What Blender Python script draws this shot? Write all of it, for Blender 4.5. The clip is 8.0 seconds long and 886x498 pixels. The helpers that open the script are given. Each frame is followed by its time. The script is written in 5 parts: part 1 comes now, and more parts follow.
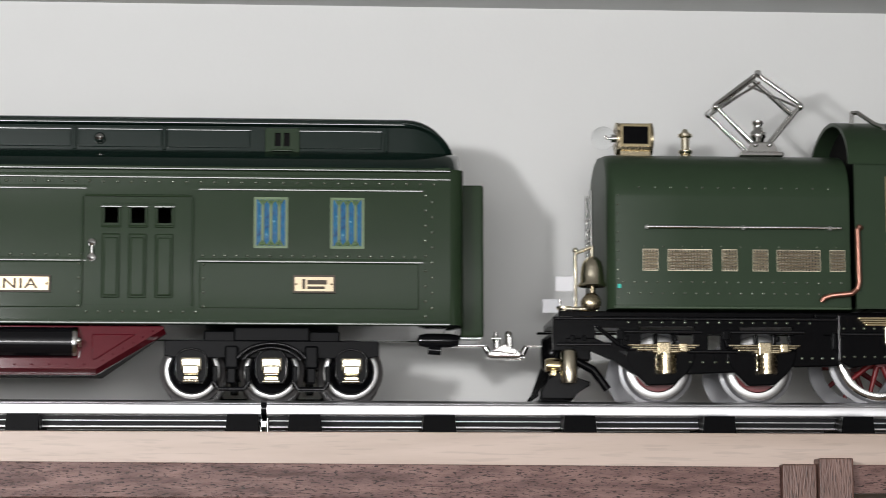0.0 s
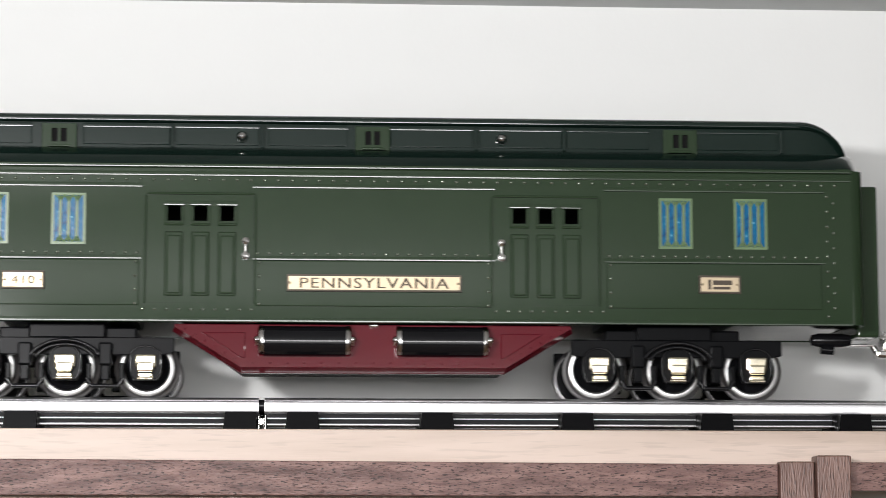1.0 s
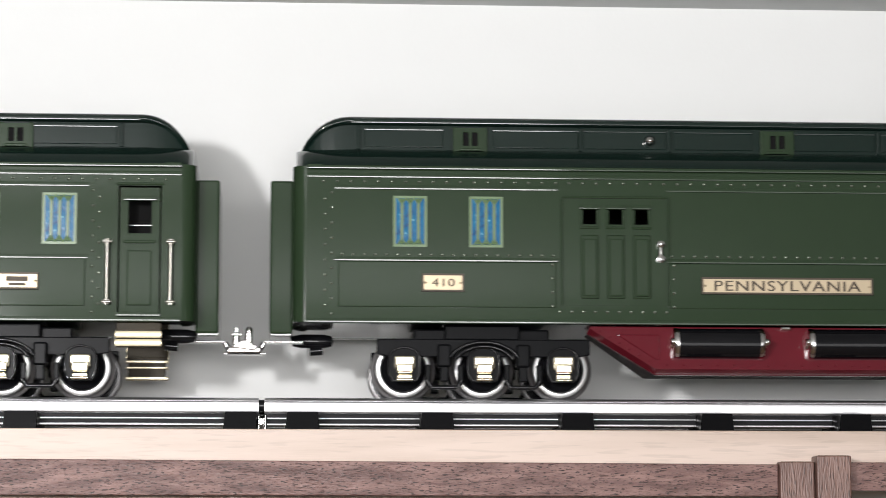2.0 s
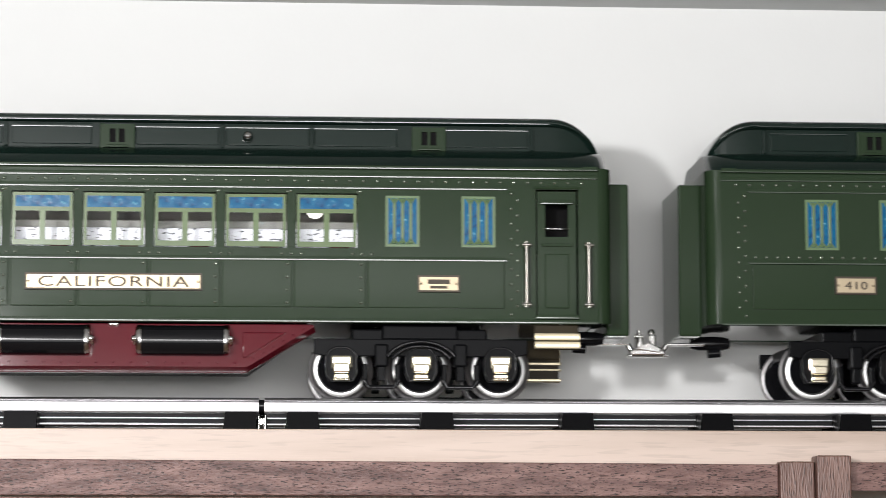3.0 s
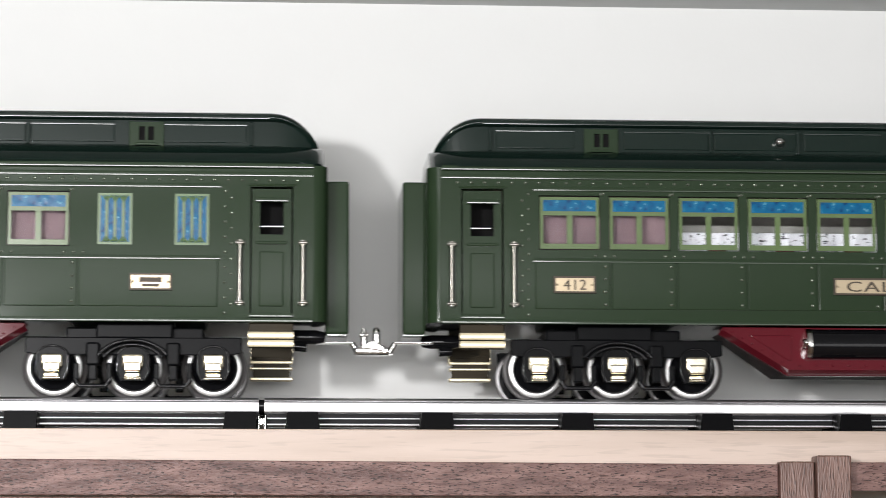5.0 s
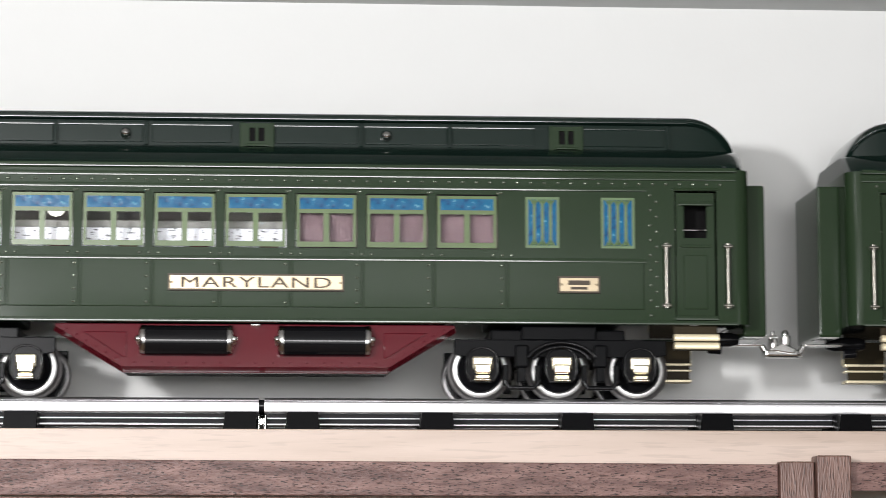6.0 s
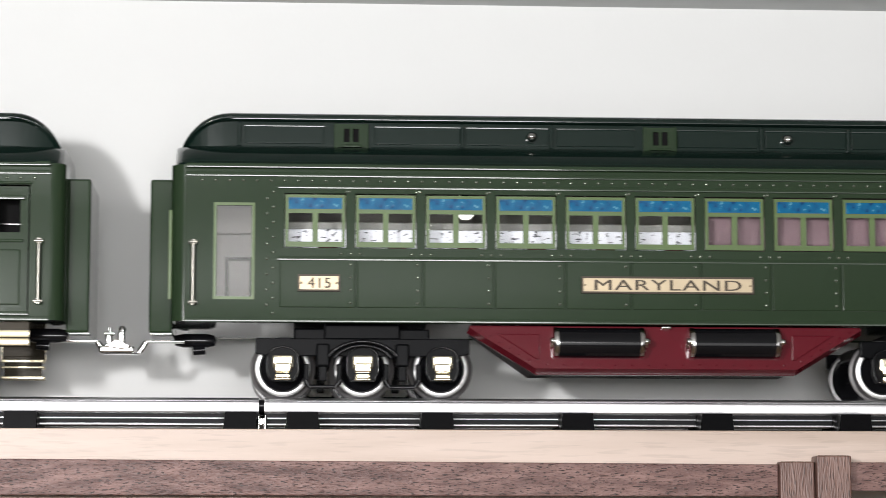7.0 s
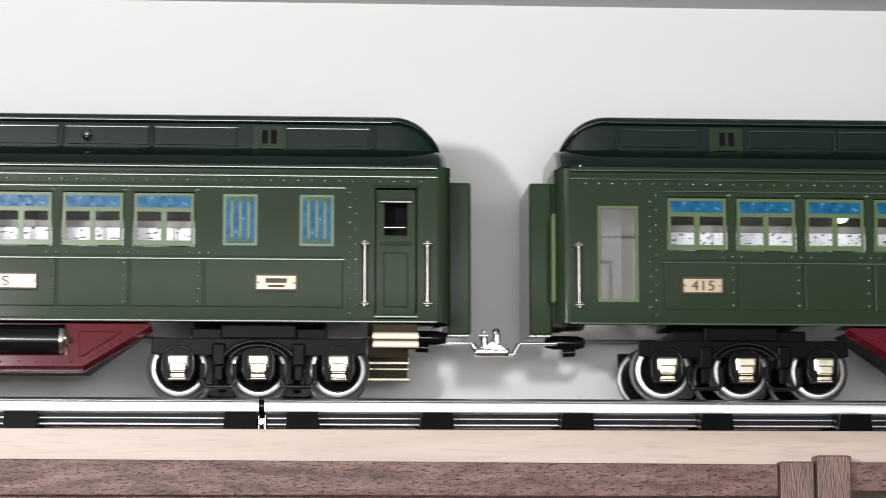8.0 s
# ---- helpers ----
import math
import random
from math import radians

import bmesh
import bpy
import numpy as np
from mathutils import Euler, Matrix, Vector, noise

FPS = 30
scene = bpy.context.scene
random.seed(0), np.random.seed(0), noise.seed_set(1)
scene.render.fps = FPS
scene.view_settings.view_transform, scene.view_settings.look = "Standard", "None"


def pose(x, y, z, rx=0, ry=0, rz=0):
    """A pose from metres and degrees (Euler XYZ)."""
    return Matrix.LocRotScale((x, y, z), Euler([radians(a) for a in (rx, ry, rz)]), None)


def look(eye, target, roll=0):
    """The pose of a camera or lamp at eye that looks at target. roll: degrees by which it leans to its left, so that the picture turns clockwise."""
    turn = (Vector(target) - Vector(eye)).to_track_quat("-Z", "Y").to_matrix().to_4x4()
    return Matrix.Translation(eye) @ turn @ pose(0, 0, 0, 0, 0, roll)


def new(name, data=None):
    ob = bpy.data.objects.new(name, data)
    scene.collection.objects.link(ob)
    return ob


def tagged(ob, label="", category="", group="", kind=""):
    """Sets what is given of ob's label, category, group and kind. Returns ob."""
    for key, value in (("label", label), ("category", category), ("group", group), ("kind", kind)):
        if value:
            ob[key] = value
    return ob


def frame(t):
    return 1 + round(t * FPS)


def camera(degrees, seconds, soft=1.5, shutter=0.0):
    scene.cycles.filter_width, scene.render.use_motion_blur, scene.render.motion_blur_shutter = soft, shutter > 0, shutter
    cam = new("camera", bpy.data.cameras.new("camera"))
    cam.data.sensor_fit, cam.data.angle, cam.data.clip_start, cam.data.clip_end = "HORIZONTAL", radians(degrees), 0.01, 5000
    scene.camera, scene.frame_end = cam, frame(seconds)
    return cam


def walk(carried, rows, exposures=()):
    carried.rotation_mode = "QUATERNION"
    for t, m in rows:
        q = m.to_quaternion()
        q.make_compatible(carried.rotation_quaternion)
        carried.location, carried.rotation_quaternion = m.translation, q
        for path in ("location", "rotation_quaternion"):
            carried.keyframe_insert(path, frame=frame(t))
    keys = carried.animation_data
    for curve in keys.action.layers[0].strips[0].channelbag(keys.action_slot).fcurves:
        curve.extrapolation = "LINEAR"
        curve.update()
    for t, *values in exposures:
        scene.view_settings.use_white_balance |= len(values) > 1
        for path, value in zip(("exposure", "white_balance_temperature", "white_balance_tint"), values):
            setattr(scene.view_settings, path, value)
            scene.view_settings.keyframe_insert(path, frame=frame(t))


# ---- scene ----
SHELF = 2.15            # height of the shelf board's top over the room floor
YAW, PITCH = 3.65, 7.45

cam = camera(20.0, 8.0, soft=0.5, shutter=0.2)


def aim(turn, tilt):
    return pose(-0.0834, -1.3562, SHELF - 0.0763, 90 + PITCH + tilt, 0, -(YAW + turn))


PX = 0.01289            # degrees of the slight settling of the tripod head at the start
WOBBLE = [(0, -4, 4.5), (0.1, 3, 3), (0.2, 6, 3), (0.3, 5, 2.5), (0.4, 5, 1.7), (0.5, 4, 1.5), (0.6, 5, 1.5),
          (0.7, 4, 1), (0.8, 1, 0.5), (0.9, 0, 0.2), (1.0, 0, 0), (1.2, 0, 0), (4, 0, 0), (8, 0, 0)]
walk(cam, [(t, aim(a * PX, b * PX)) for t, a, b in WOBBLE],
     exposures=[(0, -0.46), (0.4, -0.32), (0.8, -0.14), (1.2, 0.02), (2, 0.05), (3.5, -0.02), (7, 0), (8, -0.10)])

# ---- light ----
world = bpy.data.worlds.new("world")
scene.world = world
world.use_nodes = True
world.node_tree.nodes["Background"].inputs[0].default_value = (0.02, 0.02, 0.022, 1)
world.node_tree.nodes["Background"].inputs[1].default_value = 0.3

lamp = bpy.data.lights.new("work_lamp", "SPOT")
lamp.spot_size, lamp.spot_blend = radians(86), 0.55
lamp.energy, lamp.shadow_soft_size, lamp.color = 31, 0.03, (1.0, 0.986, 0.996)
lamp_ob = new("work_lamp", lamp)
lamp_ob.matrix_world = look((-0.42, -1.1, SHELF + 0.112), (0.10, 0.1, SHELF + 0.04))

# Unseen soft fill added on the right to brighten that side.
second = bpy.data.lights.new("right_fill", "SPOT")
second.energy, second.shadow_soft_size, second.color = 5, 0.34, (1.0, 0.986, 0.996)
second.spot_size, second.spot_blend = radians(60), 0.8
second_ob = new("right_fill", second)
second_ob.matrix_world = look((0.95, -1.60, SHELF - 0.03), (0.14, 0.1, SHELF + 0.03))

# Unseen light panel added to lay long glints along the mouldings.
glint_panel = bpy.data.lights.new("glint_panel", "AREA")
glint_panel.shape, glint_panel.size, glint_panel.size_y, glint_panel.energy, glint_panel.color = "RECTANGLE", 0.85, 0.20, 14, (1.0, 0.986, 0.996)
glint_panel_ob = new("glint_panel", glint_panel)
glint_panel_ob.matrix_world = look((-0.17, -1.85, SHELF + 0.025), (-0.17, 0.1, SHELF + 0.05))

# Broad fill added behind the camera; no window is known there.
fill_area = bpy.data.lights.new("back_fill", "AREA")
fill_area.shape, fill_area.size, fill_area.size_y, fill_area.energy, fill_area.color = "RECTANGLE", 2.6, 1.5, 32, (1.0, 1.0, 1.0)
fill_area_ob = new("back_fill", fill_area)
fill_area_ob.matrix_world = look((0.2, -4.56, 1.45), (0.2, 0, 1.45))


# ---- materials ----
def material(name, base, rough=0.5, metal=0.0, coat=0.0, grain=0.0, scale=400.0, vary=0.12, bump=0.0, spec=0.5):
    m = bpy.data.materials.new(name)
    m.use_nodes = True
    n, l = m.node_tree.nodes, m.node_tree.links
    b = n["Principled BSDF"]
    b.inputs["Roughness"].default_value = rough
    b.inputs["Metallic"].default_value = metal
    b.inputs["Coat Weight"].default_value = coat
    b.inputs["Coat Roughness"].default_value = 0.06
    b.inputs["Specular IOR Level"].default_value = spec
    co = n.new("ShaderNodeTexCoord")
    big = n.new("ShaderNodeTexNoise")
    big.inputs["Scale"].default_value = scale / 12
    big.inputs["Detail"].default_value = 4
    l.new(co.outputs["Object"], big.inputs["Vector"])
    mix = n.new("ShaderNodeMix")
    mix.data_type = "RGBA"
    mix.inputs["A"].default_value = (*[c * (1 - vary) for c in base], 1)
    mix.inputs["B"].default_value = (*[min(1, c * (1 + vary)) for c in base], 1)
    l.new(big.outputs["Fac"], mix.inputs["Factor"])
    l.new(mix.outputs["Result"], b.inputs["Base Color"])
    fine = n.new("ShaderNodeTexNoise")
    fine.inputs["Scale"].default_value = scale
    fine.inputs["Detail"].default_value = 3
    l.new(co.outputs["Object"], fine.inputs["Vector"])
    if grain:
        ramp = n.new("ShaderNodeMapRange")
        ramp.inputs["To Min"].default_value = max(0.02, rough - grain)
        ramp.inputs["To Max"].default_value = min(1, rough + grain)
        l.new(fine.outputs["Fac"], ramp.inputs["Value"])
        l.new(ramp.outputs["Result"], b.inputs["Roughness"])
    if bump:
        bp = n.new("ShaderNodeBump")
        bp.inputs["Strength"].default_value = 1.0
        bp.inputs["Distance"].default_value = bump
        l.new(fine.outputs["Fac"], bp.inputs["Height"])
        l.new(bp.outputs["Normal"], b.inputs["Normal"])
    return m


def wood(name, dark, pale, rough, stretch, pores, scale=60.0, fleck=0.0, along=0):
    """Wood with its grain along x (or along z)."""
    m = bpy.data.materials.new(name)
    m.use_nodes = True
    n, l = m.node_tree.nodes, m.node_tree.links
    b = n["Principled BSDF"]
    co = n.new("ShaderNodeTexCoord")
    mp = n.new("ShaderNodeMapping")
    s = [1.0, 1.0, 1.0]
    s[along] = 1.0 / stretch
    mp.inputs["Scale"].default_value = s
    l.new(co.outputs["Object"], mp.inputs["Vector"])
    a = n.new("ShaderNodeTexNoise")
    a.inputs["Scale"].default_value = scale
    a.inputs["Detail"].default_value = 6
    a.inputs["Distortion"].default_value = 0.6
    l.new(mp.outputs["Vector"], a.inputs["Vector"])
    p = n.new("ShaderNodeTexNoise")
    p.inputs["Scale"].default_value = scale * 9
    p.inputs["Detail"].default_value = 2
    l.new(mp.outputs["Vector"], p.inputs["Vector"])
    r = n.new("ShaderNodeMapRange")
    r.inputs["From Min"].default_value, r.inputs["From Max"].default_value = 0.3, 0.7
    l.new(a.outputs["Fac"], r.inputs["Value"])
    mix = n.new("ShaderNodeMix")
    mix.data_type = "RGBA"
    mix.inputs["A"].default_value, mix.inputs["B"].default_value = (*dark, 1), (*pale, 1)
    l.new(r.outputs["Result"], mix.inputs["Factor"])
    r2 = n.new("ShaderNodeMapRange")
    r2.inputs["From Min"].default_value, r2.inputs["From Max"].default_value = 0.56, 0.66
    r2.inputs["To Max"].default_value = pores
    l.new(p.outputs["Fac"], r2.inputs["Value"])
    mix2 = n.new("ShaderNodeMix")
    mix2.data_type = "RGBA"
    mix2.inputs["B"].default_value = (*[c * 0.3 for c in dark], 1)
    l.new(mix.outputs["Result"], mix2.inputs["A"])
    l.new(r2.outputs["Result"], mix2.inputs["Factor"])
    l.new(mix2.outputs["Result"], b.inputs["Base Color"])
    b.inputs["Roughness"].default_value = rough
    bp = n.new("ShaderNodeBump")
    bp.inputs["Distance"].default_value = 0.00015 + fleck
    l.new(p.outputs["Fac"], bp.inputs["Height"])
    l.new(bp.outputs["Normal"], b.inputs["Normal"])
    return m


def glass(name, tint, rough=0.02):
    m = bpy.data.materials.new(name)
    m.use_nodes = True
    b = m.node_tree.nodes["Principled BSDF"]
    b.inputs["Base Color"].default_value = (*tint, 1)
    b.inputs["Transmission Weight"].default_value = 1
    b.inputs["Roughness"].default_value = rough
    b.inputs["IOR"].default_value = 1.2
    return m


GREEN = material("green_enamel", (0.0205, 0.0375, 0.018), 0.09, 0, 0, 0.02, 900, 0.06, 0.000001, 0.45)
# Rivets are green enamel; the paler half-metal colour puts their glints in.
RIVET = material("rivet_glint_enamel", (0.26, 0.30, 0.235), 0.24, 0.75, 0, 0.05, 900, 0.2)
ROOF = material("dark_green_enamel", (0.006, 0.015, 0.0115), 0.10, 0, 0, 0.02, 900, 0.08, 0.000001)
LOCO_GREEN = material("locomotive_green_enamel", (0.030, 0.050, 0.028), 0.36, 0, 0, 0.03, 900, 0.07, 0.000001, 0.12)
LIGHT_GREEN = material("window_green_enamel", (0.105, 0.158, 0.062), 0.22, 0, 0, 0.05, 900, 0.08, 0.000003)
TRACERY = material("tracery_green_enamel", (0.125, 0.195, 0.095), 0.25, 0, 0, 0.05, 900, 0.15, 0.000003)
FLOOR_PAN = material("floor_pan_enamel", (0.012, 0.016, 0.012), 0.10, 0, 0, 0.04, 700, 0.3, 0.00002)
MAROON = material("maroon_enamel", (0.105, 0.0085, 0.015), 0.08, 0, 0, 0.01, 900, 0.07, 0.000001)
BLACK = material("black_enamel", (0.006, 0.006, 0.007), 0.14, 0, 0, 0.03, 900, 0.2, 0.000002, 0.3)
LOCO_BLACK = material("locomotive_black_enamel", (0.0025, 0.0025, 0.003), 0.18, 0, 0, 0.05, 900, 0.2, 0.000003, 0.09)
TIE = material("black_tie_enamel", (0.003, 0.003, 0.0035), 0.30, 0, 0, 0.08, 900, 0.25, 0.00001, 0.07)
CASTING = material("grey_black_casting", (0.0035, 0.0037, 0.0043), 0.30, 0, 0, 0.06, 1400, 0.25, 0.000006, 0.05)
NICKEL = material("nickel_plate", (0.80, 0.79, 0.77), 0.16, 1, 0, 0.06, 700, 0.05, 0.000004)
STEEL = material("tinplate_rail", (0.76, 0.76, 0.77), 0.36, 1, 0, 0.08, 500, 0.08, 0.000003)
# Web is bright tinplate too; the shade under the rail head is painted in.
WEB = material("web_painted_shade", (0.012, 0.012, 0.013), 0.5, 0.0, 0, 0.1, 500, 0.25, 0.000004, 0.1)
WHEEL_GREY = material("grey_cast_wheel", (0.30, 0.30, 0.31), 0.45, 0.6, 0, 0.1, 900, 0.15, 0.00001)
MESH_BRASS = material("dull_mesh_brass", (0.80, 0.70, 0.52), 0.30, 1, 0, 0.08, 700, 0.15)
BRASS = material("polished_brass", (0.66, 0.55, 0.33), 0.2, 1, 0, 0.06, 700, 0.1, 0.000006)
DULL_BRASS = material("dull_brass", (0.46, 0.39, 0.26), 0.26, 1, 0, 0.08, 700, 0.15, 0.000006)
TYRE = material("bright_tyre", (0.78, 0.78, 0.77), 0.46, 1, 0, 0.06, 700, 0.06)
DULL_TYRE = material("worn_tread_steel", (0.34, 0.33, 0.33), 0.5, 1, 0, 0.1, 700, 0.15)
PALE_BRASS = material("pale_brass", (0.84, 0.77, 0.60), 0.22, 1, 0, 0.06, 700, 0.08, 0.000006)
# Risers are brass; the dark room they reflect is painted into the colour.
RISER = material("riser_dark_reflection", (0.030, 0.022, 0.010), 0.4, 0.0, 0, 0.08, 700, 0.3, 0.000006, 0.1)
TREAD = material("rolled_brass_tread", (0.86, 0.76, 0.53), 0.34, 0.45, 0, 0.08, 700, 0.1, 0.000006)
PLATE = material("etched_brass_plate", (0.44, 0.36, 0.245), 0.40, 0.65, 0, 0.1, 1200, 0.12, 0.00001)
RAIL_NICKEL = material("soft_nickel_rod", (0.28, 0.27, 0.24), 0.30, 1, 0, 0.08, 700, 0.1)
COPPER = material("copper_pipe", (0.50, 0.25, 0.19), 0.42, 1, 0, 0.08, 700, 0.1, 0.000006)
RED = material("red_enamel", (0.17, 0.012, 0.014), 0.4, 0, 0.2, 0.08, 900, 0.1)
WHITE = material("white_card", (0.80, 0.80, 0.82), 0.6, 0, 0, 0, 500, 0.03)
INK = material("dark_ink", (0.05, 0.035, 0.02), 0.6, 0, 0, 0, 900, 0.1)
MAUVE = material("dusty_mauve_lining", (0.105, 0.062, 0.072), 0.7, 0, 0, 0.05, 90, 0.35)
SEAT = material("dull_red_seat", (0.24, 0.06, 0.06), 0.55, 0, 0, 0.05, 500, 0.15)
CREAM = material("cream_lining", (0.62, 0.58, 0.50), 0.6, 0, 0, 0.05, 300, 0.1)
# Dark grey puts the shade on the maroon underside into the colour.
UNDER_SHADE = material("shaded_underside", (0.05, 0.042, 0.042), 0.5, 0, 0, 0.1, 300, 0.25, 0, 0.2)
# Flat dark, mostly for sheets that stand in for unlit depth.
DARK = material("flat_dark", (0.008, 0.008, 0.008), 0.9, 0, 0, 0, 300, 0.1, 0, 0.1)
WALL = material("off_white_wall_paint", (0.795, 0.80, 0.785), 0.7, 0, 0, 0.05, 350, 0.015, 0.00004)
CEIL = material("ceiling_paint", (0.56, 0.57, 0.565), 0.8, 0, 0, 0.05, 300, 0.02, 0.00006)
FLOOR = wood("oak_floor", (0.20, 0.12, 0.06), (0.34, 0.22, 0.12), 0.4, 12, 0.4, 20)
MAPLE = wood("pale_maple", (0.46, 0.355, 0.285), (0.62, 0.50, 0.425), 0.45, 14, 0.14, 70)
WALNUT = wood("walnut", (0.102, 0.050, 0.043), (0.285, 0.168, 0.147), 0.40, 5, 1.0, 190, 0.0004)
WALNUT_UP = wood("walnut_upright", (0.090, 0.043, 0.032), (0.22, 0.125, 0.10), 0.42, 7, 0.7, 130, 0.0002, 2)
# Unseen walls, made dark so that the glossy enamel reflects little.
UNSEEN_WALL = wood("unseen_dark_wall", (0.05, 0.028, 0.016), (0.11, 0.065, 0.04), 0.55, 8, 0.4, 14, 0, 2)
CLEAR = glass("clear_pane", (0.95, 0.97, 0.96))
HAZY = glass("hazy_celluloid_pane", (0.82, 0.82, 0.81), 0.08)
HAZY.node_tree.nodes["Principled BSDF"].inputs["Transmission Weight"].default_value = 0.92
BULB = glass("bulb_glass", (0.96, 0.97, 0.97))
BULB.node_tree.nodes["Principled BSDF"].inputs["IOR"].default_value = 1.07


def stained():
    """Blue pressed celluloid with paler flecks."""
    m = bpy.data.materials.new("blue_stained_pane")
    m.use_nodes = True
    n, l = m.node_tree.nodes, m.node_tree.links
    b = n["Principled BSDF"]
    co = n.new("ShaderNodeTexCoord")
    a = n.new("ShaderNodeTexNoise")
    a.inputs["Scale"].default_value = 260
    a.inputs["Detail"].default_value = 3
    l.new(co.outputs["Object"], a.inputs["Vector"])
    r = n.new("ShaderNodeValToRGB")
    r.color_ramp.elements[0].position, r.color_ramp.elements[0].color = 0.30, (0.002, 0.036, 0.12, 1)
    r.color_ramp.elements[1].position, r.color_ramp.elements[1].color = 0.76, (0.22, 0.55, 0.62, 1)
    e = r.color_ramp.elements.new(0.40)
    e.color = (0.002, 0.088, 0.21, 1)
    e = r.color_ramp.elements.new(0.64)
    e.color = (0.003, 0.120, 0.25, 1)
    l.new(a.outputs["Fac"], r.inputs["Fac"])
    l.new(r.outputs["Color"], b.inputs["Base Color"])
    b.inputs["Roughness"].default_value = 0.25
    b.inputs["Specular IOR Level"].default_value = 0.25
    bp = n.new("ShaderNodeBump")
    bp.inputs["Distance"].default_value = 0.0002
    l.new(a.outputs["Fac"], bp.inputs["Height"])
    l.new(bp.outputs["Normal"], b.inputs["Normal"])
    return m


BLUE = stained()


def printed():
    """White card with small dark print marks."""
    m = material("printed_white_card", (0.80, 0.80, 0.84), 0.4)
    n, l = m.node_tree.nodes, m.node_tree.links
    co = n.new("ShaderNodeTexCoord")
    mp = n.new("ShaderNodeMapping")
    mp.inputs["Scale"].default_value = (260, 260, 700)
    l.new(co.outputs["Object"], mp.inputs["Vector"])
    a = n.new("ShaderNodeTexNoise")
    a.inputs["Scale"].default_value = 1.0
    a.inputs["Detail"].default_value = 1
    l.new(mp.outputs["Vector"], a.inputs["Vector"])
    r = n.new("ShaderNodeValToRGB")
    r.color_ramp.elements[0].position, r.color_ramp.elements[0].color = 0.33, (0.03, 0.03, 0.04, 1)
    r.color_ramp.elements[1].position, r.color_ramp.elements[1].color = 0.42, (0.64, 0.64, 0.69, 1)
    l.new(a.outputs["Fac"], r.inputs["Fac"])
    l.new(r.outputs["Color"], n["Principled BSDF"].inputs["Base Color"])
    return m


PRINTED = printed()
FROST = material("frosted_lit_bulb", (0.85, 0.84, 0.80), 0.4)
FROST.node_tree.nodes["Principled BSDF"].inputs["Emission Color"].default_value = (1.0, 0.96, 0.88, 1)
FROST.node_tree.nodes["Principled BSDF"].inputs["Emission Strength"].default_value = 1.5
# Brown-grey paints in the shade on the upper part of the lining.
BROWN = material("shaded_lining_brown", (0.21, 0.19, 0.175), 0.6, 0, 0, 0.05, 300, 0.2, 0, 0.3)
# Pale tone stands in for the bright reflection in the tall end pane.
PALE_CARD = material("pale_reflection_card", (0.55, 0.54, 0.51), 0.6, 0, 0, 0.05, 60, 0.3)
GREY_CARD = material("grey_card", (0.22, 0.215, 0.20), 0.6, 0, 0, 0.05, 500, 0.15)


# ---- mesh helpers ----
def box(bm, x0, x1, y0, y1, z0, z1, mi=0):
    v = [bm.verts.new((x, y, z)) for x in (x0, x1) for y in (y0, y1) for z in (z0, z1)]
    for f in ((0, 1, 3, 2), (4, 6, 7, 5), (0, 4, 5, 1), (2, 3, 7, 6), (0, 2, 6, 4), (1, 5, 7, 3)):
        bm.faces.new([v[i] for i in f]).material_index = mi


def bbox(bm, x0, x1, y0, y1, z0, z1, r, mi=0, seg=2):
    """A box with rounded edges."""
    t = bmesh.new()
    box(t, x0, x1, y0, y1, z0, z1)
    bmesh.ops.bevel(t, geom=t.edges[:], offset=r, segments=seg, profile=0.5, affect="EDGES")
    join(bm, t, mi)


def join(bm, t, mi=0, m=None):
    t.verts.index_update()
    new_v = [bm.verts.new(m @ v.co if m else v.co) for v in t.verts]
    for f in t.faces:
        try:
            g = bm.faces.new([new_v[v.index] for v in f.verts])
            g.material_index, g.smooth = mi, f.smooth
        except ValueError:
            pass
    t.free()


def rod(bm, a, b, r, n=12, r2=None, mi=0, caps=True):
    """A round bar or cone from a to b."""
    a, b = Vector(a), Vector(b)
    q = (b - a).to_track_quat("Z", "Y")
    r2 = r if r2 is None else r2
    cuts = max(1, min(24, int((b - a).length / 0.04)))
    rings = []
    for i in range(cuts + 1):
        f = i / cuts
        p, rad = a.lerp(b, f), r + (r2 - r) * f
        rings.append([bm.verts.new(p + q @ Vector((rad * math.cos(k * math.tau / n), rad * math.sin(k * math.tau / n), 0))) for k in range(n)])
    for lo, hi in zip(rings, rings[1:]):
        for k in range(n):
            f = bm.faces.new((lo[k], lo[(k + 1) % n], hi[(k + 1) % n], hi[k]))
            f.smooth, f.material_index = True, mi
    if caps:
        bm.faces.new(rings[0][::-1]).material_index = mi
        bm.faces.new(rings[-1]).material_index = mi


def sweep(bm, path, r, mi=0, n=8):
    """A round bar along a path that lies in one plane y = const."""
    rings = []
    for i, p in enumerate(path):
        a, b = Vector(path[max(0, i - 1)]), Vector(path[min(len(path) - 1, i + 1)])
        d = (b - a).normalized()
        side = Vector((-d.z, 0, d.x))
        rings.append([bm.verts.new(Vector(p) + r * (math.cos(k * math.tau / n) * side + math.sin(k * math.tau / n) * Vector((0, 1, 0)))) for k in range(n)])
    for lo, hi in zip(rings, rings[1:]):
        for k in range(n):
            f = bm.faces.new((lo[k], lo[(k + 1) % n], hi[(k + 1) % n], hi[k]))
            f.smooth, f.material_index = True, mi


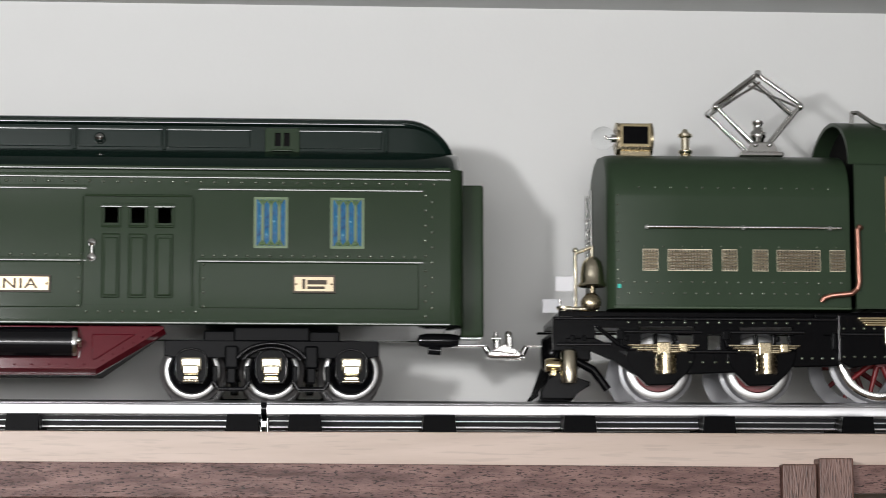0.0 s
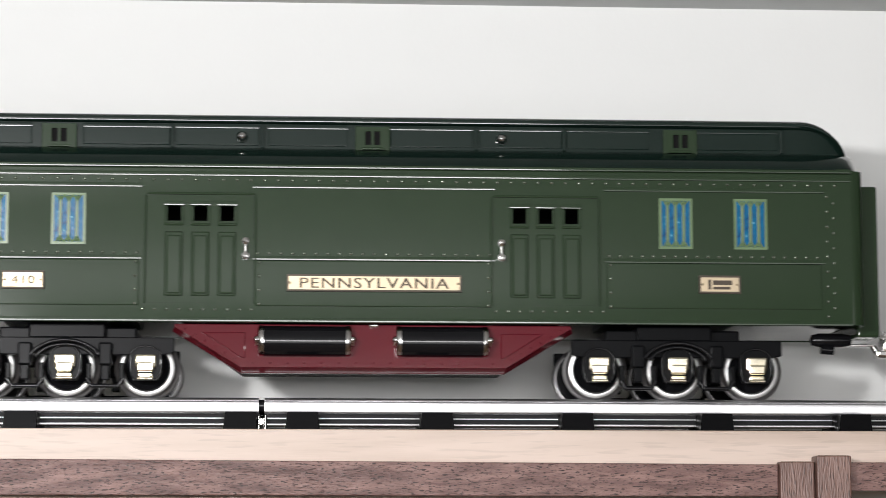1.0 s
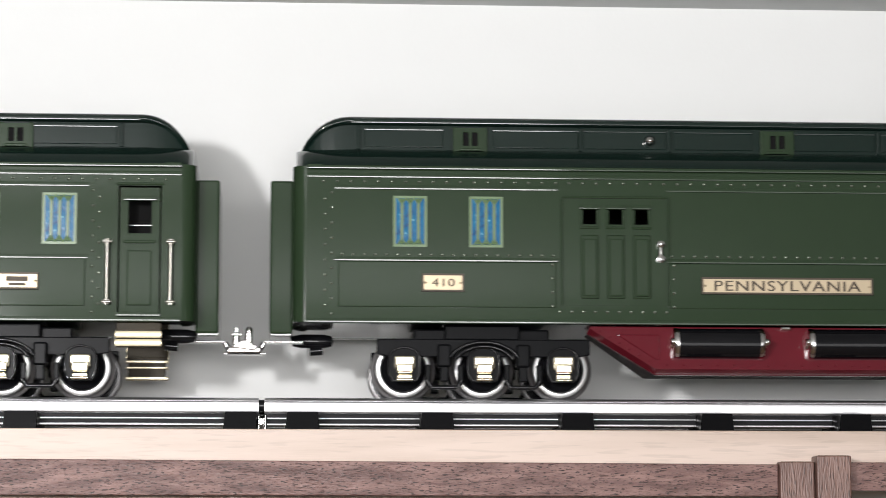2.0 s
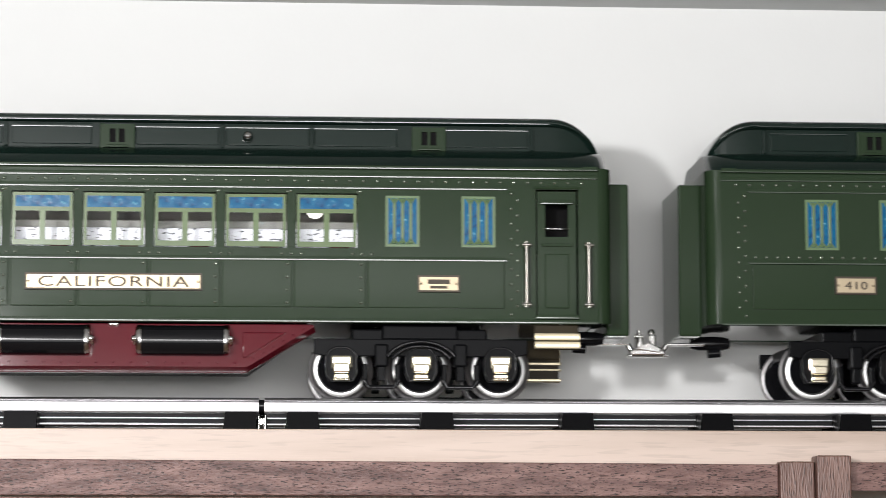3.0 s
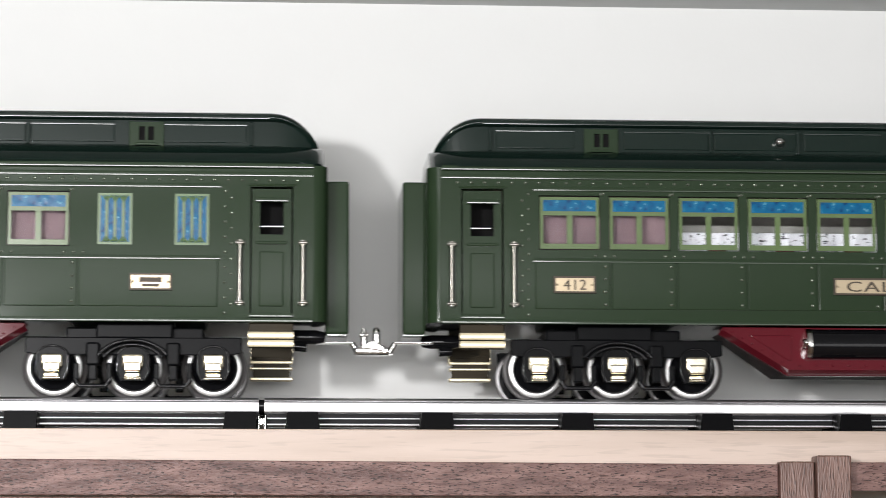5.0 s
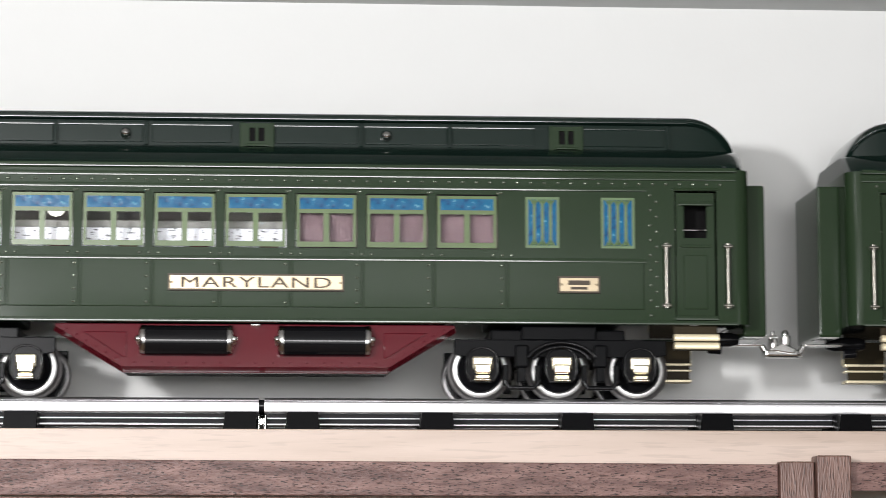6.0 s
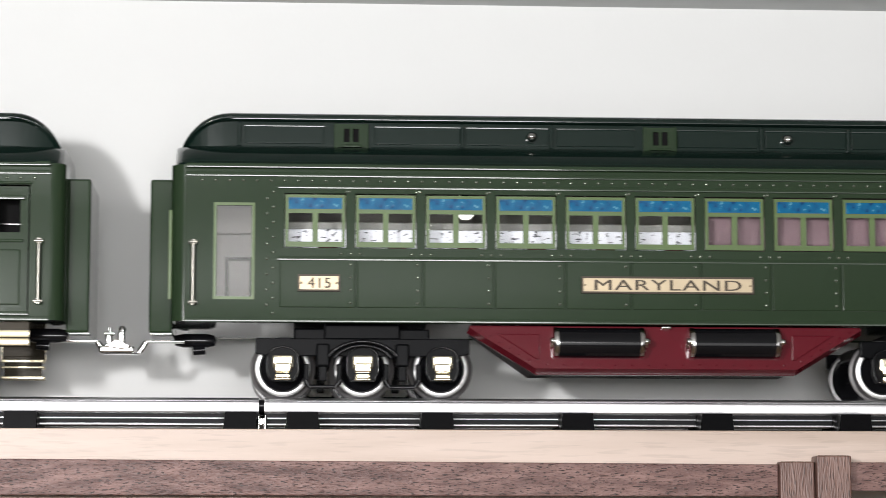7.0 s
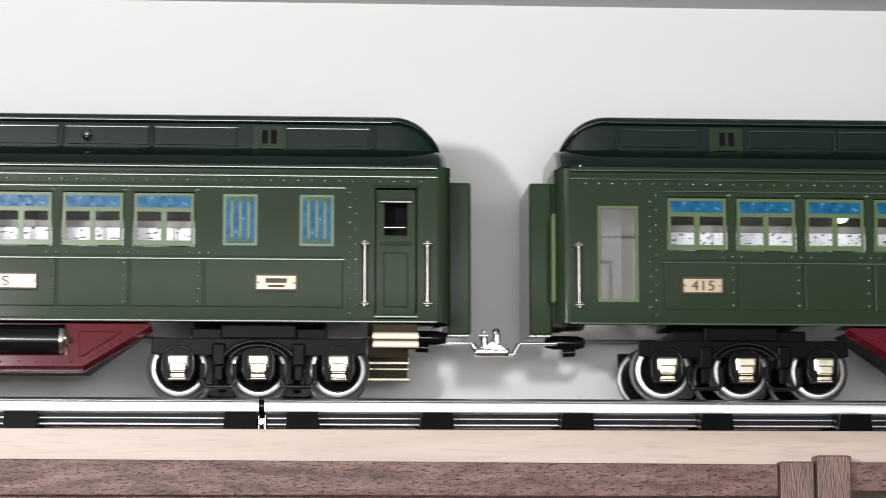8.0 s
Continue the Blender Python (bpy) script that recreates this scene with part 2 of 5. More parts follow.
def lathe(bm, prof, axis="y", at=(0, 0, 0), n=32, mi=0, close=True, mis=None):
    """Turn a profile of (radius, along) round an axis."""
    rings = []
    for r, a in prof:
        ring = []
        for k in range(n):
            c, s = r * math.cos(k * math.tau / n), r * math.sin(k * math.tau / n)
            p = {"y": (c, a, s), "x": (a, c, s), "z": (c, s, a)}[axis]
            ring.append(bm.verts.new(Vector(p) + Vector(at)))
        rings.append(ring)
    for i in range(len(rings) - 1):
        for k in range(n):
            f = bm.faces.new((rings[i][k], rings[i][(k + 1) % n], rings[i + 1][(k + 1) % n], rings[i + 1][k]))
            f.smooth, f.material_index = True, (mis[i] if mis else mi)
    if close:
        bm.faces.new(rings[0][::-1]).material_index = mis[0] if mis else mi
        bm.faces.new(rings[-1]).material_index = mis[-1] if mis else mi


def prism(bm, pts, y0, y1, mi=0, r=0.0, smooth=False):
    """A polygon in x, z drawn out along y."""
    t = bmesh.new()
    a = [t.verts.new((x, y0, z)) for x, z in pts]
    b = [t.verts.new((x, y1, z)) for x, z in pts]
    n = len(pts)
    t.faces.new(a), t.faces.new(b[::-1])
    for k in range(n):
        t.faces.new((a[k], b[k], b[(k + 1) % n], a[(k + 1) % n])).smooth = smooth
    if r:
        bmesh.ops.bevel(t, geom=t.edges[:], offset=r, segments=2, profile=0.5, affect="EDGES", clamp_overlap=True)
    bmesh.ops.recalc_face_normals(t, faces=t.faces[:])
    join(bm, t, mi)


def drawn(bm, pts, x0, x1, mi=0, smooth=False, cuts=1):
    """A polygon in y, z drawn out along x."""
    t = bmesh.new()
    rings = [[t.verts.new((x0 + (x1 - x0) * i / cuts, y, z)) for y, z in pts] for i in range(cuts + 1)]
    n = len(pts)
    t.faces.new(rings[0]), t.faces.new(rings[-1][::-1])
    for a, b in zip(rings, rings[1:]):
        for k in range(n):
            t.faces.new((a[k], b[k], b[(k + 1) % n], a[(k + 1) % n])).smooth = smooth
    bmesh.ops.recalc_face_normals(t, faces=t.faces[:])
    join(bm, t, mi)


def pierced(bm, x0, x1, z0, z1, holes, y, thick, mi=0):
    """A flat sheet in x, z with rectangular openings through it, thick towards +y."""
    xs = sorted({x0, x1, *[h[0] for h in holes], *[h[1] for h in holes]})
    zs = sorted({z0, z1, *[h[2] for h in holes], *[h[3] for h in holes]})
    t = bmesh.new()
    grid = {(i, j): t.verts.new((x, y, z)) for i, x in enumerate(xs) for j, z in enumerate(zs)}
    faces = []
    for i in range(len(xs) - 1):
        for j in range(len(zs) - 1):
            cx, cz = (xs[i] + xs[i + 1]) / 2, (zs[j] + zs[j + 1]) / 2
            if not any(h[0] < cx < h[1] and h[2] < cz < h[3] for h in holes):
                faces.append(t.faces.new((grid[i, j], grid[i + 1, j], grid[i + 1, j + 1], grid[i, j + 1])))
    bmesh.ops.delete(t, geom=[v for v in t.verts if not v.link_faces], context="VERTS")
    out = bmesh.ops.extrude_face_region(t, geom=faces)
    for v in out["geom"]:
        if isinstance(v, bmesh.types.BMVert):
            v.co.y += thick
    bmesh.ops.recalc_face_normals(t, faces=t.faces[:])
    join(bm, t, mi)


def mesh_of(name, bm, mats):
    me = bpy.data.meshes.new(name)
    bmesh.ops.recalc_face_normals(bm, faces=bm.faces[:])
    if any(f.smooth for f in bm.faces):     # keep hard corners out of the smooth shading
        bmesh.ops.split_edges(bm, edges=[e for e in bm.edges if len(e.link_faces) == 2 and e.calc_face_angle(0) > 0.95])
    bm.to_mesh(me)
    bm.free()
    for m in mats if isinstance(mats, (list, tuple)) else [mats]:
        me.materials.append(m)
    return me


def part(name, bm, mats, parent=None, label="", at=(0, 0, 0), kind=""):
    """One mesh object under a thing or a part; bm may be a mesh that is already made."""
    me = mesh_of(name, bm, mats) if isinstance(bm, bmesh.types.BMesh) else bm
    ob = new(name, me)
    ob.parent = parent
    ob.location = at
    return tagged(ob, label, kind=kind)


def lettering(name, words, mat, parent, width, height, at, spacing=1.0):
    """Flat raised letters facing -y, fitted into width and height."""
    cu = bpy.data.curves.new(name, "FONT")
    cu.body, cu.align_x, cu.align_y, cu.space_character = words, "CENTER", "CENTER", spacing
    cu.extrude, cu.resolution_u, cu.offset = 0.02, 3, 0.0
    tmp = bpy.data.objects.new(name, cu)
    scene.collection.objects.link(tmp)
    me = bpy.data.meshes.new_from_object(tmp.evaluated_get(bpy.context.evaluated_depsgraph_get()))
    bpy.data.objects.remove(tmp)
    co = [v.co.copy() for v in me.vertices]
    lo = [min(c[i] for c in co) for i in range(3)]
    hi = [max(c[i] for c in co) for i in range(3)]
    for v in me.vertices:
        x = ((v.co.x - lo[0]) / (hi[0] - lo[0]) - 0.5) * width
        z = ((v.co.y - lo[1]) / (hi[1] - lo[1]) - 0.5) * height
        v.co = (x, -0.0002 * (v.co.z - lo[2]) / (hi[2] - lo[2]), z)
    twin = bmesh.new()      # a second impression makes the strokes bolder
    twin.from_mesh(me)
    more = bmesh.ops.duplicate(twin, geom=twin.verts[:] + twin.edges[:] + twin.faces[:])["geom"]
    bmesh.ops.translate(twin, verts=[v for v in more if isinstance(v, bmesh.types.BMVert)], vec=(0.00026, -0.00003, 0))
    twin.to_mesh(me)
    twin.free()
    me.materials.clear()
    me.materials.append(mat)
    ob = new(name, me)
    ob.parent, ob.location = parent, at
    return ob


def dome(bm, x, y, z, r=0.0009, mi=0):
    """A small rivet head standing out towards -y."""
    n, rings = 7, []
    for f, h in ((1.0, 0.0), (0.8, 0.45), (0.42, 0.72)):
        rings.append([bm.verts.new((x + f * r * math.cos(k * math.tau / n), y - h * r, z + f * r * math.sin(k * math.tau / n))) for k in range(n)])
    tip = bm.verts.new((x, y - 0.8 * r, z))
    for lo, hi in zip(rings, rings[1:]):
        for k in range(n):
            f = bm.faces.new((lo[k], lo[(k + 1) % n], hi[(k + 1) % n], hi[k]))
            f.smooth, f.material_index = True, mi
    for k in range(n):
        f = bm.faces.new((rings[-1][k], rings[-1][(k + 1) % n], tip))
        f.smooth, f.material_index = True, mi


# ---- room and shelf ----
def setting(name, bm, mat, label, category):
    return tagged(new(name, mesh_of(name, bm, mat)), label, category, kind="structure")


TOP = SHELF + 0.2606
LEFT, RIGHT, BACK, BEHIND = -2.6, 2.6, 0.10, -4.6
for name, a in (("wall_north", (LEFT, RIGHT, BACK, BACK + 0.12, 0, TOP)), ("wall_south", (LEFT, RIGHT, BEHIND - 0.12, BEHIND, 0, TOP)),
                ("wall_west", (LEFT - 0.12, LEFT, BEHIND, BACK, 0, TOP)), ("wall_east", (RIGHT, RIGHT + 0.12, BEHIND, BACK, 0, TOP))):
    bm = bmesh.new()
    if name == "wall_south":
        # opening made only to hold the added fill light
        pierced(bm, LEFT, RIGHT, 0, TOP, [(-1.1, 1.5, 0.7, 2.2)], BEHIND - 0.12, 0.12)
    else:
        box(bm, *a)
    if name == "wall_north":
        setting(name, bm, WALL, "smooth off-white painted room wall", "wall")
    else:
        setting(name, bm, UNSEEN_WALL, "unseen room wall kept dark for the reflections", "wall")
bm = bmesh.new()
box(bm, LEFT - 0.12, RIGHT + 0.12, BEHIND - 0.12, BACK + 0.12, TOP, TOP + 0.1)
setting("ceiling", bm, CEIL, "plain pale grey painted ceiling close above the shelf", "ceiling")
bm = bmesh.new()
box(bm, LEFT - 0.12, RIGHT + 0.12, BEHIND - 0.12, BACK + 0.12, -0.1, 0)
setting("floor", bm, FLOOR, "brown oak board floor of the room", "floor")

bm = bmesh.new()
bbox(bm, -2.2, 2.2, -0.0515, BACK, SHELF - 0.024, SHELF, 0.0006)
tagged(new("shelf_board", mesh_of("shelf_board", bm, MAPLE)), "pale maple shelf board that carries the track along the wall", "shelf")


def fascia():
    root = tagged(new("shelf_fascia"), "dark walnut fascia moulding fixed below the maple shelf edge", "moulding")
    root.location = (0, 0, SHELF)
    bm = bmesh.new()
    bbox(bm, -2.2, 0.1745, -0.0575, -0.052, -0.0345, -0.0178, 0.0007)
    for v in bm.verts:      # the rail's top edge rises a little along its length
        if v.co.z > -0.026:
            v.co.z += (0.1745 - v.co.x) * 0.0045
    part("upper_rail", bm, WALNUT, root)
    bm = bmesh.new()
    bbox(bm, 0.2115, 2.2, -0.0575, -0.052, -0.0315, -0.0166, 0.0007)
    part("upper_rail", bm, WALNUT, root)
    bm = bmesh.new()
    bbox(bm, -2.2, 2.2, -0.0570, -0.052, -0.075, -0.0353, 0.0007)
    part("lower_rail", bm, WALNUT, root)
    bm = bmesh.new()
    bbox(bm, 0.1745, 0.1925, -0.0625, -0.052, -0.0745, -0.0165, 0.0008)
    part("block", bm, WALNUT_UP, root, "walnut joint block with upright grain")
    bm = bmesh.new()
    bbox(bm, 0.193, 0.211, -0.0665, -0.052, -0.0745, -0.0135, 0.0008)
    part("block", bm, WALNUT_UP, root, "walnut joint block with upright grain")


fascia()


# ---- track ----


def track():
    root = tagged(new("toy_train_track"), "three-rail tinplate track with black pressed ties on the shelf", "track")
    root.location = (0, 0, SHELF)
    tie = bmesh.new()
    v = [tie.verts.new((x * (1.12 if z == 0 else 1) * f, y, z)) for y, f in ((-0.0508, 1), (-0.0490, 1), (0.0490, 1), (0.0508, 1)) for x, z in ((-0.0080, 0), (0.0080, 0), (0.0080, 0.0087), (-0.0080, 0.0087))]
    for q in v[:2] + v[12:14]:
        q.co.x *= 0.93
    for q in v[2:4]:
        q.co.y += 0.0012
    for k in (0, 4, 8):
        for j in range(4):
            tie.faces.new((v[k + j], v[k + (j + 1) % 4], v[k + 4 + (j + 1) % 4], v[k + 4 + j]))
    tie.faces.new(v[:4]), tie.faces.new(v[12:])
    for y in (-0.0285, 0, 0.0285):
        bbox(tie, -0.0030, 0.0030, y - 0.0048, y + 0.0048, 0.0084, 0.0098, 0.0004)
    tie_me = mesh_of("tie", tie, TIE)
    for x in TIES:
        part("tie", tie_me, None, root, at=(x, 0, 0.0002))
    # rail head: small cap, fine groove, broad bowed flank
    half = [(0.0, 0.0176), (0.0012, 0.01755), (0.0024, 0.0172), (0.0031, 0.0165), (0.0033, 0.0160), (0.0030, 0.01575), (0.0036, 0.01560)]
    for k in range(9):
        a = math.radians(9 - 21 * k / 8)
        half.append((-0.0108 + 0.0150 * math.cos(a), 0.0130 + 0.0150 * math.sin(a)))
    half += [(0.0034, 0.0095), (0.0024, 0.0091)]
    half += [(0.0011, 0.0091)]
    head = half + [(-a, b) for a, b in reversed(half[1:])]
    web = [(0.0010, 0.0092), (0.0010, 0.0034), (0.0040, 0.0034), (0.0040, 0.0029), (-0.0040, 0.0029), (-0.0040, 0.0034), (-0.0010, 0.0034), (-0.0010, 0.0092)]
    for y in (-0.0285, 0, 0.0285):
        for x0, x1 in ((-2.15, -0.0960), (-0.0930, 2.15)):
            bm = bmesh.new()
            drawn(bm, [(y + a, b) for a, b in head], x0, x1, 0, True, 60)
            rl = part("rail", bm, STEEL, root)
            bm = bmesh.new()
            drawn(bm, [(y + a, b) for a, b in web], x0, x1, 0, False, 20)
            part("web", bm, WEB, rl, "rail web with the head's shade painted in")
            for yy, zz, r in ((-0.0012, 0.0068, 0.00045), (-0.0042, 0.0034, 0.0007), (0.0042, 0.0034, 0.0007)):
                bm = bmesh.new()
                rod(bm, (x0, y + yy, zz), (x1, y + yy, zz), r, 10)
                part("rolled_edge", bm, STEEL, rl)
        bm = bmesh.new()
        rod(bm, (-0.104, y, 0.0134), (-0.088, y, 0.0134), 0.0033, 14)
        part("rail_pin", bm, BLACK, root, "black pin that joins two rails")
    bm = bmesh.new()
    bbox(bm, -0.0962, -0.0930, -0.036, 0.036, 0.003, 0.0065, 0.0004)
    for y in (-0.0350, -0.0295):
        rod(bm, (-0.0960, y, 0.0008), (-0.0960, y, 0.0075), 0.0008, 8)
        rod(bm, (-0.0925, y, 0.0008), (-0.0925, y, 0.0080), 0.0010, 8)
    part("joint_clip", bm, NICKEL, root, "nickel clip that ties the track sections")
    return root


PITCH_T = 0.0736
TIES = [-0.1053, -0.0731, -0.0030] + [-0.0030 + PITCH_T * k for k in range(1, 28)] + [-0.1053 - 0.1133 - PITCH_T * k for k in range(26)]
track()


# ---- train ----
K = 0.0003
END, HALF = 0.272, 0.05
Z_BOT, Z_EAVE, Z_TOP = 0.0561, 0.1385, 0.1700
CACHE = {}


def cached(key, make, mats):
    if key not in CACHE:
        bm = bmesh.new()
        make(bm)
        CACHE[key] = mesh_of(key, bm, mats)
    return CACHE[key]


def strip(bm, x0, x1, y, z, r=0.0007):
    """A shallow rounded moulding along the flank."""
    big, arc = 0.0070, [math.radians(-8.4 + 2.8 * k) for k in range(7)]
    front = y - 0.0009
    pts = [(front + big - big * math.cos(t), z + big * math.sin(t)) for t in arc]
    h = pts[-1][1] - z
    pts = [(y + 0.0004, z - h - 0.0003)] + pts + [(y + 0.0004, z + h + 0.0003)]
    drawn(bm, pts, x0, x1, 0, True, max(2, int((x1 - x0) / 0.04)))


def make_wheel_set(bm):
    for s in (-1, 1):
        # outer face ring, dished centre, tread and flange
        prof = [(0.0002, 0.0008), (0.0046, 0.0006), (0.0052, 0.0012), (0.0056, 0.0020), (0.0113, 0.0022), (0.0118, 0.0017), (0.0122, 0.0006), (0.0127, 0.0), (0.0144, 0.00013),
                (0.0147, 0.0004), (0.0150, 0.0010), (0.0151, 0.0022), (0.0153, 0.0048), (0.0157, 0.0054), (0.0168, 0.0057), (0.0172, 0.0061), (0.0172, 0.0067), (0.0168, 0.0072), (0.0150, 0.0074), (0.0002, 0.0074)]
        mis = [0, 0, 1, 1, 1, 0, 0, 0, 0, 2, 2, 2, 2, 2, 2, 2, 2, 2, 1]
        lathe(bm, [(r, s * (0.0325 - a)) for r, a in prof], "y", n=40, mis=mis, close=False)
    rod(bm, (0, -0.03, 0), (0, 0.03, 0), 0.0018, 10, mi=2)


def make_side_frame(bm):
    y0, y1 = -0.0425, -0.0385
    prism(bm, [(-0.056, 0.0480), (0.0563, 0.0480), (0.0563, 0.0400), (0.050, 0.0388), (-0.050, 0.0388), (-0.056, 0.0400)], y0, y1, 0, 0.0005)
    for cx in (-0.0417, 0, 0.0417):
        pts = []
        for k in range(9):
            a = math.pi * k / 8
            pts.append((cx + 0.0084 * math.cos(a), 0.0375 + 0.0062 * math.sin(a)))
        pts += [(cx - 0.0084, 0.0300), (cx - 0.0064, 0.0255), (cx + 0.0064, 0.0255), (cx + 0.0084, 0.0300)]
        prism(bm, pts, -0.0455, -0.0385, 0, 0.0007)
    for s in (-1, 1):
        bbox(bm, s * 0.0208 - 0.0035, s * 0.0208 + 0.0035, -0.0468, -0.0385, 0.0330, 0.0450, 0.001)
        bbox(bm, s * 0.0208 - 0.0022, s * 0.0208 + 0.0022, -0.0455, -0.040, 0.0255, 0.0335, 0.0006)
        for q in (-1, 1):
            bbox(bm, s * 0.0208 + q * 0.0085 - 0.0014, s * 0.0208 + q * 0.0085 + 0.0014, -0.0450, -0.040, 0.0235, 0.0345, 0.0006)
        # equaliser bar dropping between the wheels
        path = [(s * 0.0115, 0.0262), (s * 0.0140, 0.0224), (s * 0.0275, 0.0224), (s * 0.0300, 0.0262)]
        for (xa, za), (xb, zb) in zip(path, path[1:]):
            rod(bm, (xa, -0.0445, za), (xb, -0.0445, zb), 0.0012, 8, mi=1)
    # arched spring over the middle axle
    for r0, r1, y0, y1 in ((0.0128, 0.0142, -0.0482, -0.0440), (0.0108, 0.0119, -0.0475, -0.0440)):
        arc = [math.pi * (0.14 + 0.72 * i / 18) for i in range(19)]
        pts = [(1.45 * r1 * math.cos(t), 0.0325 + r1 * math.sin(t)) for t in arc] + [(1.45 * r0 * math.cos(t), 0.0325 + r0 * math.sin(t)) for t in reversed(arc)]
        prism(bm, pts, y0, y1, 0, 0.0004)
        rim = [(1.45 * (r0 + r1) / 2 * math.cos(t), y0, 0.0325 + (r0 + r1) / 2 * math.sin(t)) for t in arc]
        sweep(bm, rim, 0.0010, 1)
    # rolled rims round the axle guides
    for cx in (-0.0417, 0, 0.0417):
        rim = [(cx + 0.0080 * math.cos(math.pi * k / 10), -0.0456, 0.0375 + 0.0058 * math.sin(math.pi * k / 10)) for k in range(11)]
        rim = [(cx + 0.0080, -0.0456, 0.0300)] + rim + [(cx - 0.0080, -0.0456, 0.0300), (cx - 0.0060, -0.0456, 0.0258), (cx + 0.0060, -0.0456, 0.0258), (cx + 0.0080, -0.0456, 0.0300)]
        sweep(bm, rim, 0.0006, 1)


def make_journal(bm):
    bbox(bm, -0.0055, 0.0055, -0.0495, -0.045, 0.0312, 0.0388, 0.0012)
    bbox(bm, -0.0043, 0.0043, -0.0510, -0.045, 0.0295, 0.0345, 0.0009)
    bbox(bm, -0.0040, 0.0040, -0.0495, -0.045, 0.0262, 0.0290, 0.0009)
    rod(bm, (-0.0040, -0.0488, 0.0262), (0.0040, -0.0488, 0.0262), 0.0007, 8)


def make_bolster(bm):
    bbox(bm, -0.036, 0.036, -0.030, 0.030, 0.0470, 0.0545, 0.001)
    bbox(bm, -0.052, 0.052, -0.0385, 0.0385, 0.0415, 0.0470, 0.001)
    bbox(bm, -0.020, 0.020, -0.036, 0.036, 0.0480, 0.0562, 0.001)


ROLLERS = []


def truck(car, x):
    tr = part("truck", cached("truck_bolster", make_bolster, CASTING), None, car, "black six-wheel truck with nickel journal boxes", (x, 0, 0))
    frame_me = cached("side_frame", make_side_frame, [CASTING, BLACK])
    part("side_frame", frame_me, None, tr)
    part("side_frame", frame_me, None, tr).rotation_euler = (0, 0, math.pi)
    for cx in (-0.0417, 0, 0.0417):
        me = cached("wheel_set", make_wheel_set, [TYRE, BLACK, DULL_TYRE])
        w = part("wheel_set", me, None, tr, "nickel-rimmed black wheels on a steel axle", (cx, 0, 0.0329))
        ROLLERS.append((w, cx, 0.0329, 0.0153))
        jm = cached("journal_box", make_journal, PALE_BRASS)
        part("journal_box", jm, None, tr, "pale brass journal box", (cx, 0, 0))
        part("journal_box", jm, None, tr, at=(cx, 0, 0)).rotation_euler = (0, 0, math.pi)
    return tr


def roof_section(f):
    """Half profile (y, z) of the lower roof, scaled in width for the ends."""
    return [(0.0525 * f, Z_EAVE - 0.0012), (0.0530 * f, Z_EAVE + 0.0002), (0.0515 * f, Z_EAVE + 0.0022), (0.0450 * f, Z_EAVE + 0.0070),
            (0.0390 * f, Z_EAVE + 0.0100), (0.0345 * f, Z_EAVE + 0.0112)]


def make_roof(bm):
    # lower roof: flat run with ends that curve down
    L = 0.2590
    xs = [(-L, 0.74), (-L + 0.002, 0.84), (-L + 0.005, 0.93), (-L + 0.009, 0.98), (-L + 0.014, 1.0)] + [(-0.2 + 0.05 * k, 1.0) for k in range(9)]
    xs += [(-x, f) for x, f in reversed(xs[:5])]
    rings = []
    for x, f in xs:
        p = roof_section(f)
        rings.append([bm.verts.new((x, -y, z)) for y, z in p] + [bm.verts.new((x, y, z)) for y, z in reversed(p)])
    m = len(rings[0])
    for i in range(len(rings) - 1):
        for k in range(m - 1):
            bm.faces.new((rings[i][k], rings[i][k + 1], rings[i + 1][k + 1], rings[i + 1][k])).smooth = True
    bm.faces.new(rings[0]), bm.faces.new(rings[-1][::-1])
    for i in range(len(rings) - 1):
        bm.faces.new((rings[i][0], rings[i + 1][0], rings[i + 1][-1], rings[i][-1]))


def make_clerestory(bm):
    """Raised middle roof whose ends sweep down to the eaves."""
    flat = 0.2310
    stations = [(-flat + (2 * flat) * i / 2, 1.0) for i in range(3)]
    n = 10
    left = []
    for i in range(n + 1):
        a = math.pi / 2 * i / n
        left.append((-flat - 0.0262 * math.sin(a), math.cos(a)))
    left.reverse()
    right = [(-x, h) for x, h in reversed(left)]
    path = left + stations[1:2] + right
    rings = []
    for x, h in path:
        base = Z_EAVE + 0.004
        w = 0.48 + 0.52 * max(0.0, h) ** 0.5
        prof = [(0.0335, 0.1490), (0.0335, 0.1500), (0.0322, 0.1505), (0.0322, 0.1635), (0.0345, 0.1640), (0.0352, 0.1652), (0.0345, 0.1668), (0.0290, 0.1688), (0.016, 0.1698), (0, 0.1700)]
        pts = [(y * w, base + (z - base) * h + 0.0) for y, z in prof]
        rings.append([bm.verts.new((x, -y, z)) for y, z in pts] + [bm.verts.new((x, y, z)) for y, z in reversed(pts[:-1])])
    m = len(rings[0])
    for i in range(len(rings) - 1):
        for k in range(m - 1):
            f = bm.faces.new((rings[i][k], rings[i][k + 1], rings[i + 1][k + 1], rings[i + 1][k]))
            f.smooth = k not in (2, 3, m - 4, m - 5)
    for i in range(len(rings) - 1):
        bm.faces.new((rings[i][0], rings[i + 1][0], rings[i + 1][-1], rings[i][-1]))


def make_end_rim(bm, s):
    """Rolled rim that follows the roof's edge down to the eaves."""
    base, path = Z_EAVE + 0.004, []
    for k in range(13):
        a = math.pi / 2 * k / 12 * 0.97
        h = math.cos(a)
        path.append((s * (0.2290 + 0.0282 * math.sin(a)), -0.0352 * (0.48 + 0.52 * h ** 0.5), base + (0.1655 - base) * h))
    sweep(bm, path, 0.0010)


